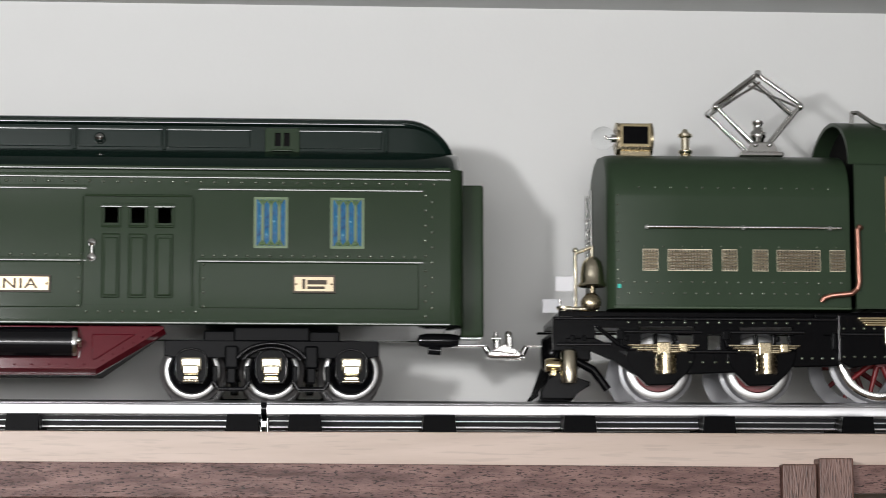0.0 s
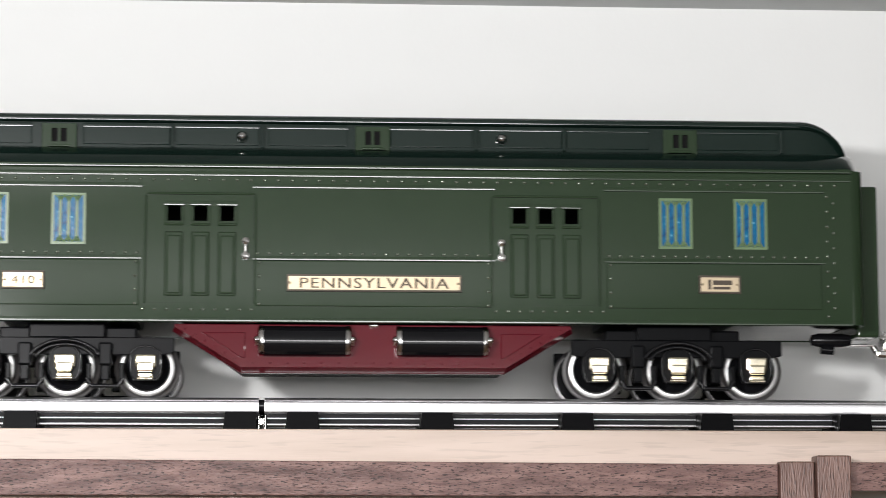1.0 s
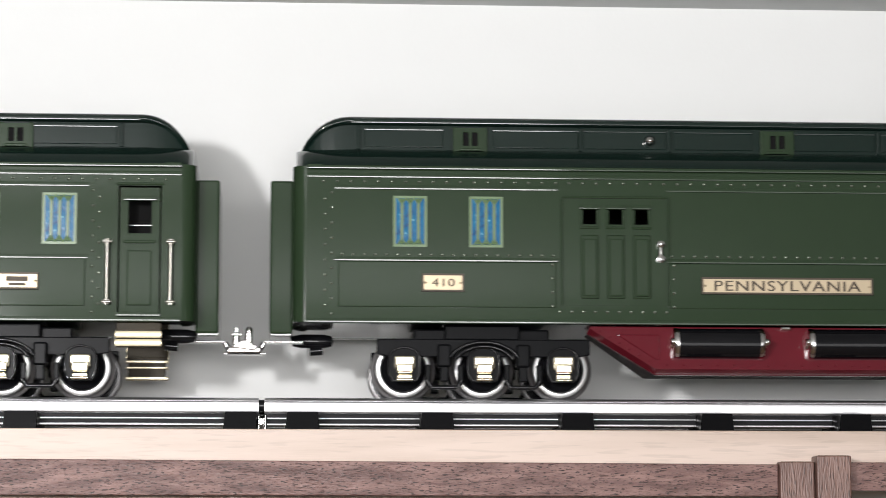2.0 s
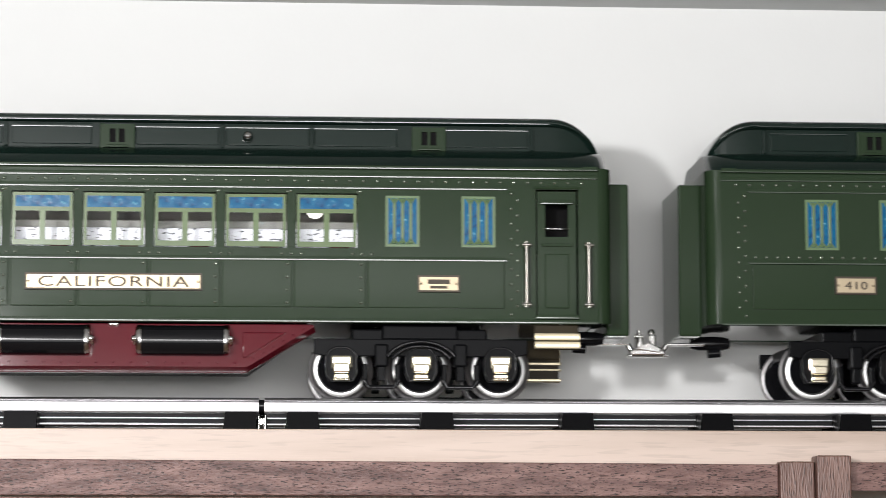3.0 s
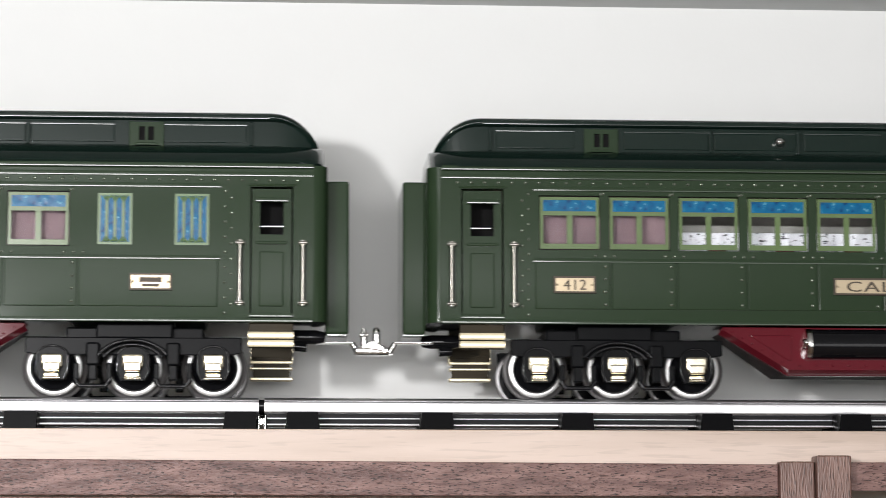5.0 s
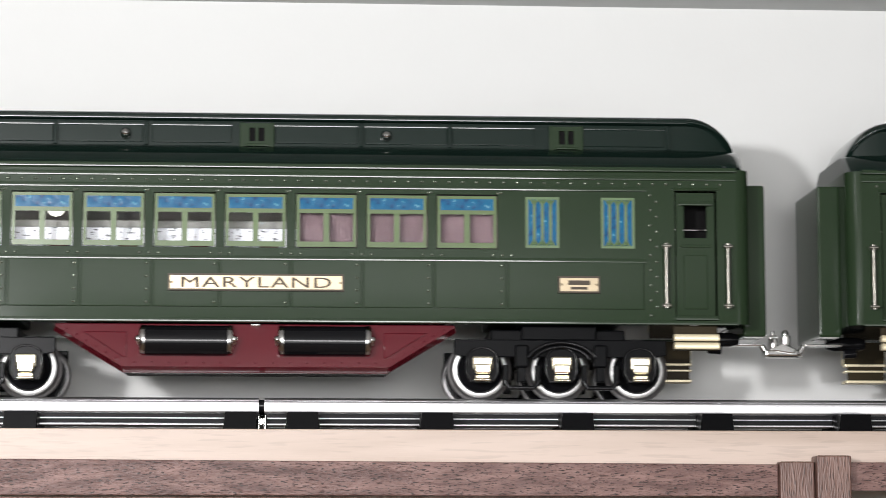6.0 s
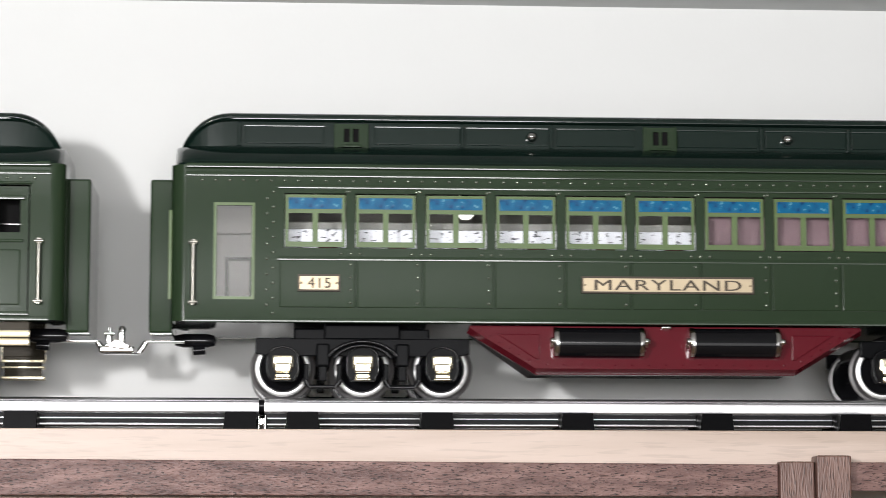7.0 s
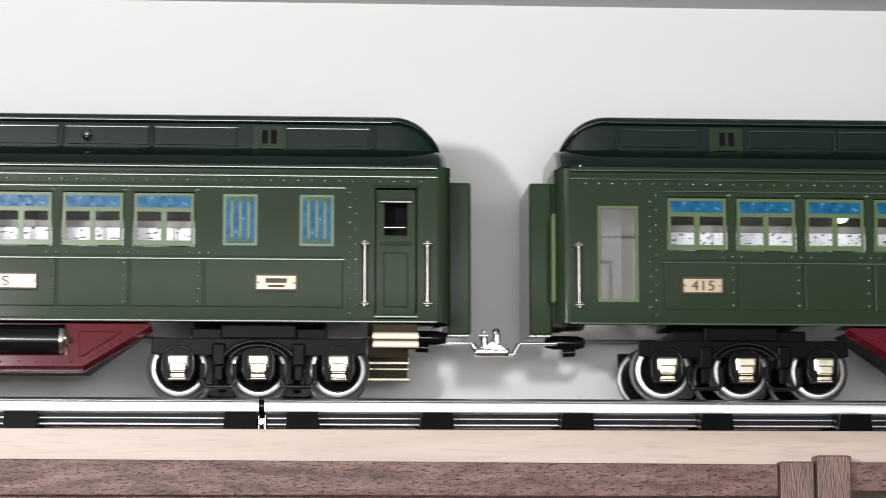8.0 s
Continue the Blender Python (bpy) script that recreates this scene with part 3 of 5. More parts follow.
def make_vent(bm):
    pierced(bm, -0.0075, 0.0075, 0.1497, 0.1622, [(-0.0040, -0.0008, 0.1525, 0.1598), (0.0008, 0.0040, 0.1525, 0.1598)], -0.0352, 0.0022)
    bbox(bm, -0.0092, -0.0066, -0.0345, -0.0318, 0.1490, 0.1628, 0.0005)
    bbox(bm, 0.0066, 0.0092, -0.0345, -0.0318, 0.1490, 0.1628, 0.0005)
    # dark sheet in place of the shade inside the slots
    box(bm, -0.0066, 0.0066, -0.0328, -0.0321, 0.1500, 0.1620, 1)
    bbox(bm, -0.0060, 0.0060, -0.0362, -0.0345, 0.1497, 0.1512, 0.0006)


def make_panel(w):
    def go(bm):
        bbox(bm, -w / 2, w / 2, -0.0330, -0.0318, 0.1518, 0.1612, 0.0005)
        strip(bm, -w / 2, w / 2, -0.0322, 0.1621)
    return go


def make_lamp_stud(bm):
    lathe(bm, [(0.0001, -0.0385), (0.0016, -0.0380), (0.0027, -0.0365), (0.0030, -0.0350), (0.0024, -0.0335), (0.0024, -0.0318)], "y", (0, 0, 0.1562), 16)


def make_diaphragm(bm):
    bbox(bm, 0, 0.0122, -0.029, 0.029, 0.0516, 0.1337, 0.0012)


def make_tank(bm):
    lathe(bm, [(0.0001, -0.0258), (0.0030, -0.0256), (0.0030, -0.0246), (0.0074, -0.0244), (0.0083, -0.0236), (0.0083, -0.0216), (0.0080, -0.0214), (0.0080, 0.0214), (0.0083, 0.0216), (0.0083, 0.0236), (0.0074, 0.0244), (0.0030, 0.0246), (0.0030, 0.0256), (0.0001, 0.0258)],
          "x", (0, 0, 0), 24, mis=[1, 1, 1, 1, 1, 1, 0, 1, 1, 1, 1, 1, 1])
    for s in (-1, 1):
        lathe(bm, [(0.0001, -0.0018), (0.0015, -0.0012), (0.0020, 0), (0.0015, 0.0012), (0.0001, 0.0018)], "x", (s * 0.0248, -0.0072, 0.0003), 10, mi=1)


def make_under_side(bm):
    tip, bot = 0.1041, 0.0690
    prism(bm, [(-tip, 0.0553), (tip, 0.0553), (tip, 0.0535), (bot + 0.002, 0.0325), (-bot - 0.002, 0.0325), (-tip, 0.0535)], -0.0430, -0.0405, 0, 0.0004)


def make_flange(bm):
    """Rolled lower edge of the side plate."""
    tip, bot = 0.1041, 0.0690
    pts = [(-tip, 0.0545), (-bot - 0.0005, 0.0334), (bot + 0.0005, 0.0334), (tip, 0.0545), (tip + 0.0012, 0.0516), (bot, 0.0297), (-bot, 0.0297), (-tip - 0.0012, 0.0516)]
    n = len(pts)
    face = [bm.verts.new((x, -0.0456 if k < 4 else -0.0400, z)) for k, (x, z) in enumerate(pts)]
    lip = [bm.verts.new((x, -0.0456, z - 0.0008)) for x, z in pts[:4]]
    back = [bm.verts.new((x, -0.0375, z)) for x, z in pts]
    for k in range(3):
        bm.faces.new((face[k], face[k + 1], lip[k + 1], lip[k]))
        bm.faces.new((lip[k], lip[k + 1], face[n - 2 - k], face[n - 1 - k]))
        bm.faces.new((back[k], back[k + 1], back[n - 2 - k], back[n - 1 - k]))
        bm.faces.new((face[k], face[k + 1], back[k + 1], back[k]))
        bm.faces.new((face[n - 1 - k], face[n - 2 - k], back[n - 2 - k], back[n - 1 - k]))
    edges = [e for e in bm.edges if len(e.link_faces) == 2 and e.calc_face_angle(0) > 0.4 and all(v.co.y < -0.0454 for v in e.verts)]
    bmesh.ops.bevel(bm, geom=edges, offset=0.0005, segments=3, profile=0.5, affect="EDGES")


def make_gusset(bm, q):
    prism(bm, [(q * 0.0670, 0.0510), (q * 0.0900, 0.0510), (q * 0.0690, 0.0375), (q * 0.0670, 0.0375)], -0.0439, -0.0425, 0, 0.0006)


def make_under_rivets(bm):
    for k in range(15):
        dome(bm, -0.063 + k * 0.009, -0.0431, 0.0350, 0.0006)
    for k in range(6):
        for s in (-1, 1):
            dome(bm, s * (0.0725 + k * 0.0052), -0.0431, 0.0372 + k * 0.0031, 0.0006)


def underframe(car):
    bm = bmesh.new()
    bbox(bm, -0.0640, 0.0640, -0.0375, 0.0375, 0.0480, 0.0556, 0.0008)
    uf = part("underframe", bm, MAROON, car, "maroon pressed underframe with sloping ends")
    part("side_plate", cached("under_side", make_under_side, MAROON), None, uf)
    part("rivets", cached("under_rivets", make_under_rivets, MAROON), None, uf, kind="stuff")
    part("flange", cached("under_flange", make_flange, MAROON), None, uf)
    for flip in (1, -1):
        part("gusset", cached("gusset%d" % flip, lambda b: make_gusset(b, flip), MAROON), None, uf)
    part("bottom_pan", cached("bottom_pan", lambda b: prism(b, [(-0.1015, 0.0545), (0.1015, 0.0545), (0.0690, 0.0315), (-0.0690, 0.0315)], -0.0400, 0.0060, 0, 0.0006), UNDER_SHADE), None, uf, "underside pan with its shade painted grey")
    for s in (-1, 1):
        for y in (-0.0445, 0.0445):
            part("tank", cached("tank", make_tank, [BLACK, NICKEL]), None, uf, "glossy black tank with nickel end caps", (s * 0.0360, y, 0.0462))
    bm = bmesh.new()
    bbox(bm, -0.0025, 0.0025, -0.0470, -0.0440, 0.0535, 0.0556, 0.0008)
    part("bracket", bm, NICKEL, uf, "nickel bracket")


def make_coupler(bm):
    bbox(bm, 0.2550, 0.2760, -0.0040, 0.0040, 0.0490, 0.0502, 0.0004)
    rod(bm, (0.2755, 0, 0.0496), (0.2790, 0, 0.0440), 0.0016, 8)
    bbox(bm, 0.2780, 0.2975, -0.0035, 0.0035, 0.0428, 0.0440, 0.0004)


def make_latch(bm):
    bbox(bm, 0.2765, 0.2955, -0.0060, 0.0060, 0.0430, 0.0470, 0.0012)
    bbox(bm, 0.2800, 0.2835, -0.0065, 0.0065, 0.0460, 0.0535, 0.0011)
    bbox(bm, 0.2865, 0.2905, -0.0065, 0.0065, 0.0460, 0.0550, 0.0011)
    prism(bm, [(0.2780, 0.0465), (0.2860, 0.0505), (0.2935, 0.0470), (0.2920, 0.0445)], -0.0075, -0.0045, 0, 0.0006)
    rod(bm, (0.2818, 0, 0.051), (0.2818, 0, 0.0575), 0.0010, 8)
    rod(bm, (0.2795, 0, 0.0540), (0.2842, 0, 0.0540), 0.0014, 8)
    lathe(bm, [(0.0001, 0.0540), (0.0018, 0.0547), (0.0021, 0.0565), (0.0012, 0.0580), (0.0001, 0.0584)], "z", (0.2886, 0, 0), 12)


def name_plate(car, words, x, w, z=0.0762, h=0.0080, wide=0.86, tall=0.68):
    bm = bmesh.new()
    bbox(bm, -w / 2, w / 2, -0.0527, -0.0510, -h / 2, h / 2, 0.0003)
    for s in (-1, 1):
        lathe(bm, [(0.0007, -0.0527), (0.0006, -0.0531), (0.0001, -0.0533)], "y", (s * (w / 2 - 0.0014), 0, 0), 8, close=False)
    pl = part("name_plate", bm, PLATE, car, "etched brass plate with dark border", (x, 0, z))
    if words:
        lettering("lettering", words, INK, pl, w * wide, h * tall, (0, -0.05272, 0), 1.1)
    bm = bmesh.new()
    pierced(bm, -w / 2 - 0.0004, w / 2 + 0.0004, -h / 2 - 0.0005, h / 2 + 0.0005, [(-w / 2 + 0.0005, w / 2 - 0.0005, -h / 2 + 0.0005, h / 2 - 0.0005)], -0.0530, 0.0018)
    part("border", bm, INK, pl)
    return pl


def small_bars(pl, rows):
    """Unreadable small print as plain bars."""
    for x0, x1, z0, z1 in rows:
        bm = bmesh.new()
        box(bm, x0, x1, -0.05285, -0.0526, z0, z1)
        part("print_bar", bm, INK, pl)


W_WIN, Z_W0, Z_W1 = 0.0312, 0.0955, 0.1232


def make_win_frame(bm):
    w = W_WIN / 2
    pierced(bm, -w, w, Z_W0, Z_W1, [(-w + 0.0016, -0.0015, Z_W0 + 0.0028, 0.1134), (0.0015, w - 0.0016, Z_W0 + 0.0028, 0.1134), (-w + 0.0016, w - 0.0016, 0.1156, Z_W1 - 0.0016)], -0.0493, 0.0012)


def window(car, x, side):
    fr = part("window", cached("window_frame", make_win_frame, LIGHT_GREEN), None, car, "light green sash with blue top light", (x, 0, 0))
    part("top_light", cached("top_light", lambda b: box(b, -0.0142, 0.0142, -0.0491, -0.0486, 0.1154, 0.1218), BLUE), None, fr, "mottled blue pane")
    p = part("pane", cached("pane", lambda b: box(b, -0.0142, 0.0142, -0.0489, -0.0486, 0.0972, 0.1138), CLEAR), None, fr)
    p.visible_shadow = False
    if side > 0:
        fr.rotation_euler = (0, 0, math.pi)
        fr.location = (x, 0, 0)


def make_ornate(bm):
    """Pressed frame with four lancets that end in crossed points."""
    w = 0.0089
    z0, z1 = 0.0958, 0.1228
    pierced(bm, -w, w, z0, z1, [(-w + 0.0014, w - 0.0014, z0 + 0.0013, z1 - 0.0013)], -0.0508, 0.0010)
    cols = (-0.0043, 0.0, 0.0043)
    for c in cols:
        bbox(bm, c - 0.0008, c + 0.0008, -0.0509, -0.0500, z0 + 0.0036, z1 - 0.0036, 0.0002)
    for zc, zo in ((z0 + 0.0044, z0 + 0.0010), (z1 - 0.0044, z1 - 0.0010)):
        for c in cols:
            for q in (-1, 1):
                rod(bm, (c, -0.0505, zc), (c + q * 0.00215, -0.0505, zo), 0.00055, 6)
            lathe(bm, [(0.0010, -0.0506), (0.0008, -0.0513), (0.0001, -0.0516)], "y", (c, 0, (zc + 2 * zo) / 3), 8, close=False)


def ornate(car, x):
    fr = part("stained_window", cached("stained_frame", make_ornate, TRACERY), None, car, "light green tracery over blue stained glass", (x, 0, 0))
    part("stained_pane", cached("stained_pane", lambda b: box(b, -0.0086, 0.0086, -0.0503, -0.0495, 0.0962, 0.1224), BLUE), None, fr, "mottled blue pane")


def make_handrail(bm):
    rod(bm, (0, -0.0535, 0.0640), (0, -0.0535, 0.0985), 0.0012, 10)
    for z in (0.0655, 0.0970):
        rod(bm, (0, -0.0500, z), (0, -0.0545, z), 0.0014, 8)
        rod(bm, (-0.0022, -0.0540, z), (0.0022, -0.0540, z), 0.0010, 8)


def make_steps(bm):
    """Two rolled treads."""
    for zc, half, front in ((0.0490, 0.0017, -0.0494), (0.0446, 0.0017, -0.0502)):
        pts = [(-0.0440, zc + half - 0.0004), (front + 0.0012, zc + half + 0.0002)]
        for k in range(9):
            t = math.radians(24 - 48 * k / 8)
            pts.append((front + 0.0042 * (1 - math.cos(t)), zc + half * math.sin(t) / math.sin(math.radians(24))))
        pts += [(front + 0.0012, zc - half - 0.0002), (-0.0440, zc - half + 0.0004)]
        drawn(bm, pts, -0.0118, 0.0118, 0, True)


def make_risers(bm):
    prism(bm, [(-0.0116, 0.0556), (0.0116, 0.0556), (0.0116, 0.0425), (-0.0116, 0.0425)], -0.0452, -0.0438, 0, 0.0003)


def make_toe_edge(bm):
    for z, h, y in ((0.0414, 0.0018, -0.0470), (0.0382, 0.0014, -0.0480), (0.0322, 0.0018, -0.0500)):
        bbox(bm, -0.0117, 0.0117, y, -0.0400, z, z + h, 0.0005)


def make_door(bm):
    pierced(bm, -0.0103, 0.0103, 0.0606, 0.1262, [(-0.0061, 0.0061, 0.1020, 0.1195)], -0.0482, 0.0012)


DOOR_TRIM = (("lintel", -0.0125, 0.0125, -0.0509, 0.1272, 0.1286), ("window_head", -0.0082, 0.0082, -0.0498, 0.1194, 0.1212), ("mid_rail", -0.0082, 0.0082, -0.0498, 0.0966, 0.0984),
             ("door_panel", -0.0064, 0.0064, -0.0489, 0.0640, 0.0930), ("door_sill", -0.0112, 0.0112, -0.0511, 0.0584, 0.0600))


def end_door(car, x):
    d = part("vestibule_door", cached("vestibule_door", make_door, GREEN), None, car, "green door with a dark upper light", (x, 0, 0))
    for kind, x0, x1, y, z0, z1 in DOOR_TRIM:
        part(kind, cached("trim%s%s" % (kind, x0), lambda b: bbox(b, x0, x1, y, -0.0476, z0, z1, 0.0006), GREEN), None, d)
    # dark sheet stands in for the unlit vestibule behind the pane
    part("door_shade", cached("door_shade", lambda b: box(b, -0.0095, 0.0095, -0.030, -0.029, 0.095, 0.125), DARK), None, d)
    part("sill_bead", cached("sill_bead", lambda b: strip(b, -0.0112, 0.0112, -0.0511, 0.0592), GREEN), None, d)
    part("head_bead", cached("head_bead", lambda b: strip(b, -0.0082, 0.0082, -0.0498, 0.1203), GREEN), None, d)
    # thin bright rod draws the pale line across the door's pane
    part("inner_line", cached("inner_line", lambda b: rod(b, (-0.0090, -0.0320, 0.1085), (0.0090, -0.0320, 0.1085), 0.0006, 8), NICKEL), None, d, "thin nickel rod behind the door's pane")
    for s in (-1, 1):
        part("handrail", cached("handrail", make_handrail, RAIL_NICKEL), None, car, "slim nickel handrail", (x + s * 0.0164, 0, 0))
    for turn in (0, math.pi):
        st = part("steps", cached("steps", make_steps, TREAD), None, car, "polished brass boarding steps", (x, 0, 0))
        st.rotation_euler = (0, 0, turn)
        part("step_riser", cached("step_riser", make_risers, RISER), None, st, "brass riser with its dark reflection painted in")
        if turn:
            part("lower_tread", cached("lower_tread", make_toe_edge, TREAD), None, st, "rolled brass lower treads")
            part("lower_riser", cached("lower_riser", lambda b: bbox(b, -0.0104, 0.0104, -0.0415, -0.0402, 0.0325, 0.0450, 0.0003), RISER), None, st, "brass riser with its dark reflection painted in")


def make_corner(bm):
    """Rounded body corner and end wall, at the +x end."""
    r = 0.0075
    pts = [(0.2530, -HALF)]
    for k in range(7):
        a = math.pi / 2 * k / 6
        pts.append((0.2535 + r * math.sin(a), -HALF + r - r * math.cos(a)))
    pts += [(x, -y) for x, y in reversed(pts)]
    lo = [bm.verts.new((x, y, Z_BOT)) for x, y in pts]
    hi = [bm.verts.new((x, y, Z_EAVE)) for x, y in pts]
    for k in range(len(pts) - 1):
        bm.faces.new((lo[k], lo[k + 1], hi[k + 1], hi[k])).smooth = True
    bm.faces.new(lo), bm.faces.new(hi)


def shell(car, near, far, floor_z=0.0575):
    """Both flanks, ends and floor of a car; near and far are openings."""
    bm = bmesh.new()
    pierced(bm, -0.2532, 0.2532, Z_BOT, Z_EAVE, near, -HALF, 0.0016)
    pierced(bm, -0.2532, 0.2532, Z_BOT, Z_EAVE, far, HALF - 0.0016, 0.0016)
    body = part("body", bm, GREEN, car, "glossy dark green pressed-steel body")
    e = cached("body_end", make_corner, GREEN)
    part("body_end", e, None, body)
    part("body_end", e, None, body).rotation_euler = (0, 0, math.pi)
    bm = bmesh.new()
    box(bm, -0.2530, 0.2530, -0.0480, 0.0480, Z_BOT + 0.0004, floor_z + 0.001)
    part("car_floor", bm, FLOOR_PAN, body, "glossy dark floor pan")
    bm = bmesh.new()
    box(bm, -0.2530, 0.2530, -0.0480, 0.0480, 0.1330, 0.1345)
    part("car_ceiling", bm, CREAM, body)
    return body


def roof(car):
    rf = part("roof", cached("roof", make_roof, ROOF), None, car, "very dark glossy green roof")
    part("clerestory", cached("clerestory", make_clerestory, ROOF), None, rf)
    rim = cached("roof_rim", lambda b: strip(b, -0.2300, 0.2300, -0.0350, 0.1655), ROOF)
    part("rim", rim, None, rf)
    for s in (-1, 1):
        part("end_rim", cached("end_rim%d" % s, lambda b: make_end_rim(b, s), ROOF), None, rf)
    vents = (-0.1665, -0.0005, 0.1650)
    for x in vents:
        part("vent", cached("vent", make_vent, [GREEN, DARK]), None, rf, "green roof vent with two slots", (x, 0, 0))
    for x, w in PANELS:
        part("panel", cached("panel%d" % round(w * 1e4), make_panel(w), ROOF), None, rf, at=(x, 0, 0))
    rib = cached("roof_rib", lambda b: bbox(b, -0.0010, 0.0010, -0.0340, -0.0318, 0.1502, 0.1632, 0.0006), ROOF)
    for x in (-0.2260, -0.1070, -0.0590, 0.0550, 0.1025, 0.2205):
        part("rib", rib, None, rf, at=(x, 0, 0))
    for x in (-0.0700, 0.0685):
        part("lamp_stud", cached("lamp_stud", make_lamp_stud, NICKEL), None, rf, "round nickel stud", (x, 0, 0))
    stud = cached("stud", lambda b: lathe(b, [(0.0022, 0.1692), (0.0016, 0.1706), (0.0001, 0.1712)], "z", (0, -0.010, 0), 10, close=False), ROOF)
    for x in (-0.2270, -0.1540, -0.0760, 0.0, 0.0760, 0.1540, 0.2270):
        part("stud", stud, None, rf, at=(x, 0, 0))
    return rf


PANELS = [(-0.2020, 0.042), (-0.1310, 0.046), (-0.0830, 0.044), (-0.0350, 0.042), (0.0310, 0.044), (0.0790, 0.044), (0.1260, 0.044), (0.1950, 0.046)]


def ends(car):
    for s in (-1, 1):
        d = part("diaphragm", cached("diaphragm", make_diaphragm, GREEN), None, car, "dark green vestibule diaphragm")
        d.rotation_euler = (0, 0, 0 if s > 0 else math.pi)
        d.location = (s * 0.2606, 0, 0)
        c = part("coupler", cached("coupler", make_coupler, NICKEL), None, car, "nickel hook coupler")
        c.rotation_euler = (0, 0, 0 if s > 0 else math.pi)
        bm_me = cached("buffer_shank", lambda b: (lathe(b, [(0.0001, 0.238), (0.0028, 0.239), (0.0038, 0.243), (0.0038, 0.256), (0.0028, 0.2605), (0.0001, 0.2610)], "x", (0, -0.012, 0.0515), 16),
                                                 rod(b, (0.244, -0.012, 0.0465), (0.251, -0.012, 0.0460), 0.0026, 10)), BLACK)
        b = part("coupler_pocket", bm_me, None, car, "black coupler pocket")
        b.rotation_euler = (0, 0, 0 if s > 0 else math.pi)
    part("latch", cached("latch", make_latch, NICKEL), None, car, "nickel coupler latch")


def beads(car, spans, panels):
    lines = [(-0.2532, 0.2532, -0.0520, Z_EAVE - 0.0006, 0.0015), (-0.2532, 0.2532, -0.0500, 0.1336, 0.0013), (-0.2532, 0.2532, -0.0500, Z_BOT + 0.0006, 0.0013)]
    for x0, x1 in spans:
        lines += [(x0, x1, -0.0500, 0.1274, 0.0013), (x0, x1, -0.0500, 0.0893, 0.0012)]
    for line in lines:
        bm = bmesh.new()
        strip(bm, *line)
        part("bead", bm, GREEN, car)
    for x0, x1, z0, z1 in panels:
        w, h = round(x1 - x0, 4), round(z1 - z0, 4)
        part("flank_panel", cached("fp%s_%s" % (w, h), lambda b: bbox(b, -w / 2, w / 2, -0.0511, -0.0496, -h / 2, h / 2, 0.0005), GREEN), None, car, at=((x0 + x1) / 2, 0, (z0 + z1) / 2))


def rivet_rows(car, rows):
    bm = bmesh.new()
    for x0, z0, x1, z1, n, *y in rows:
        for k in range(n):
            f = k / max(1, n - 1)
            dome(bm, x0 + (x1 - x0) * f, y[0] if y else -0.0500, z0 + (z1 - z0) * f)
    part("rivets", bm, RIVET, car, kind="stuff")


WINDOWS = [-0.1856 + 0.0370 * k for k in range(9)]


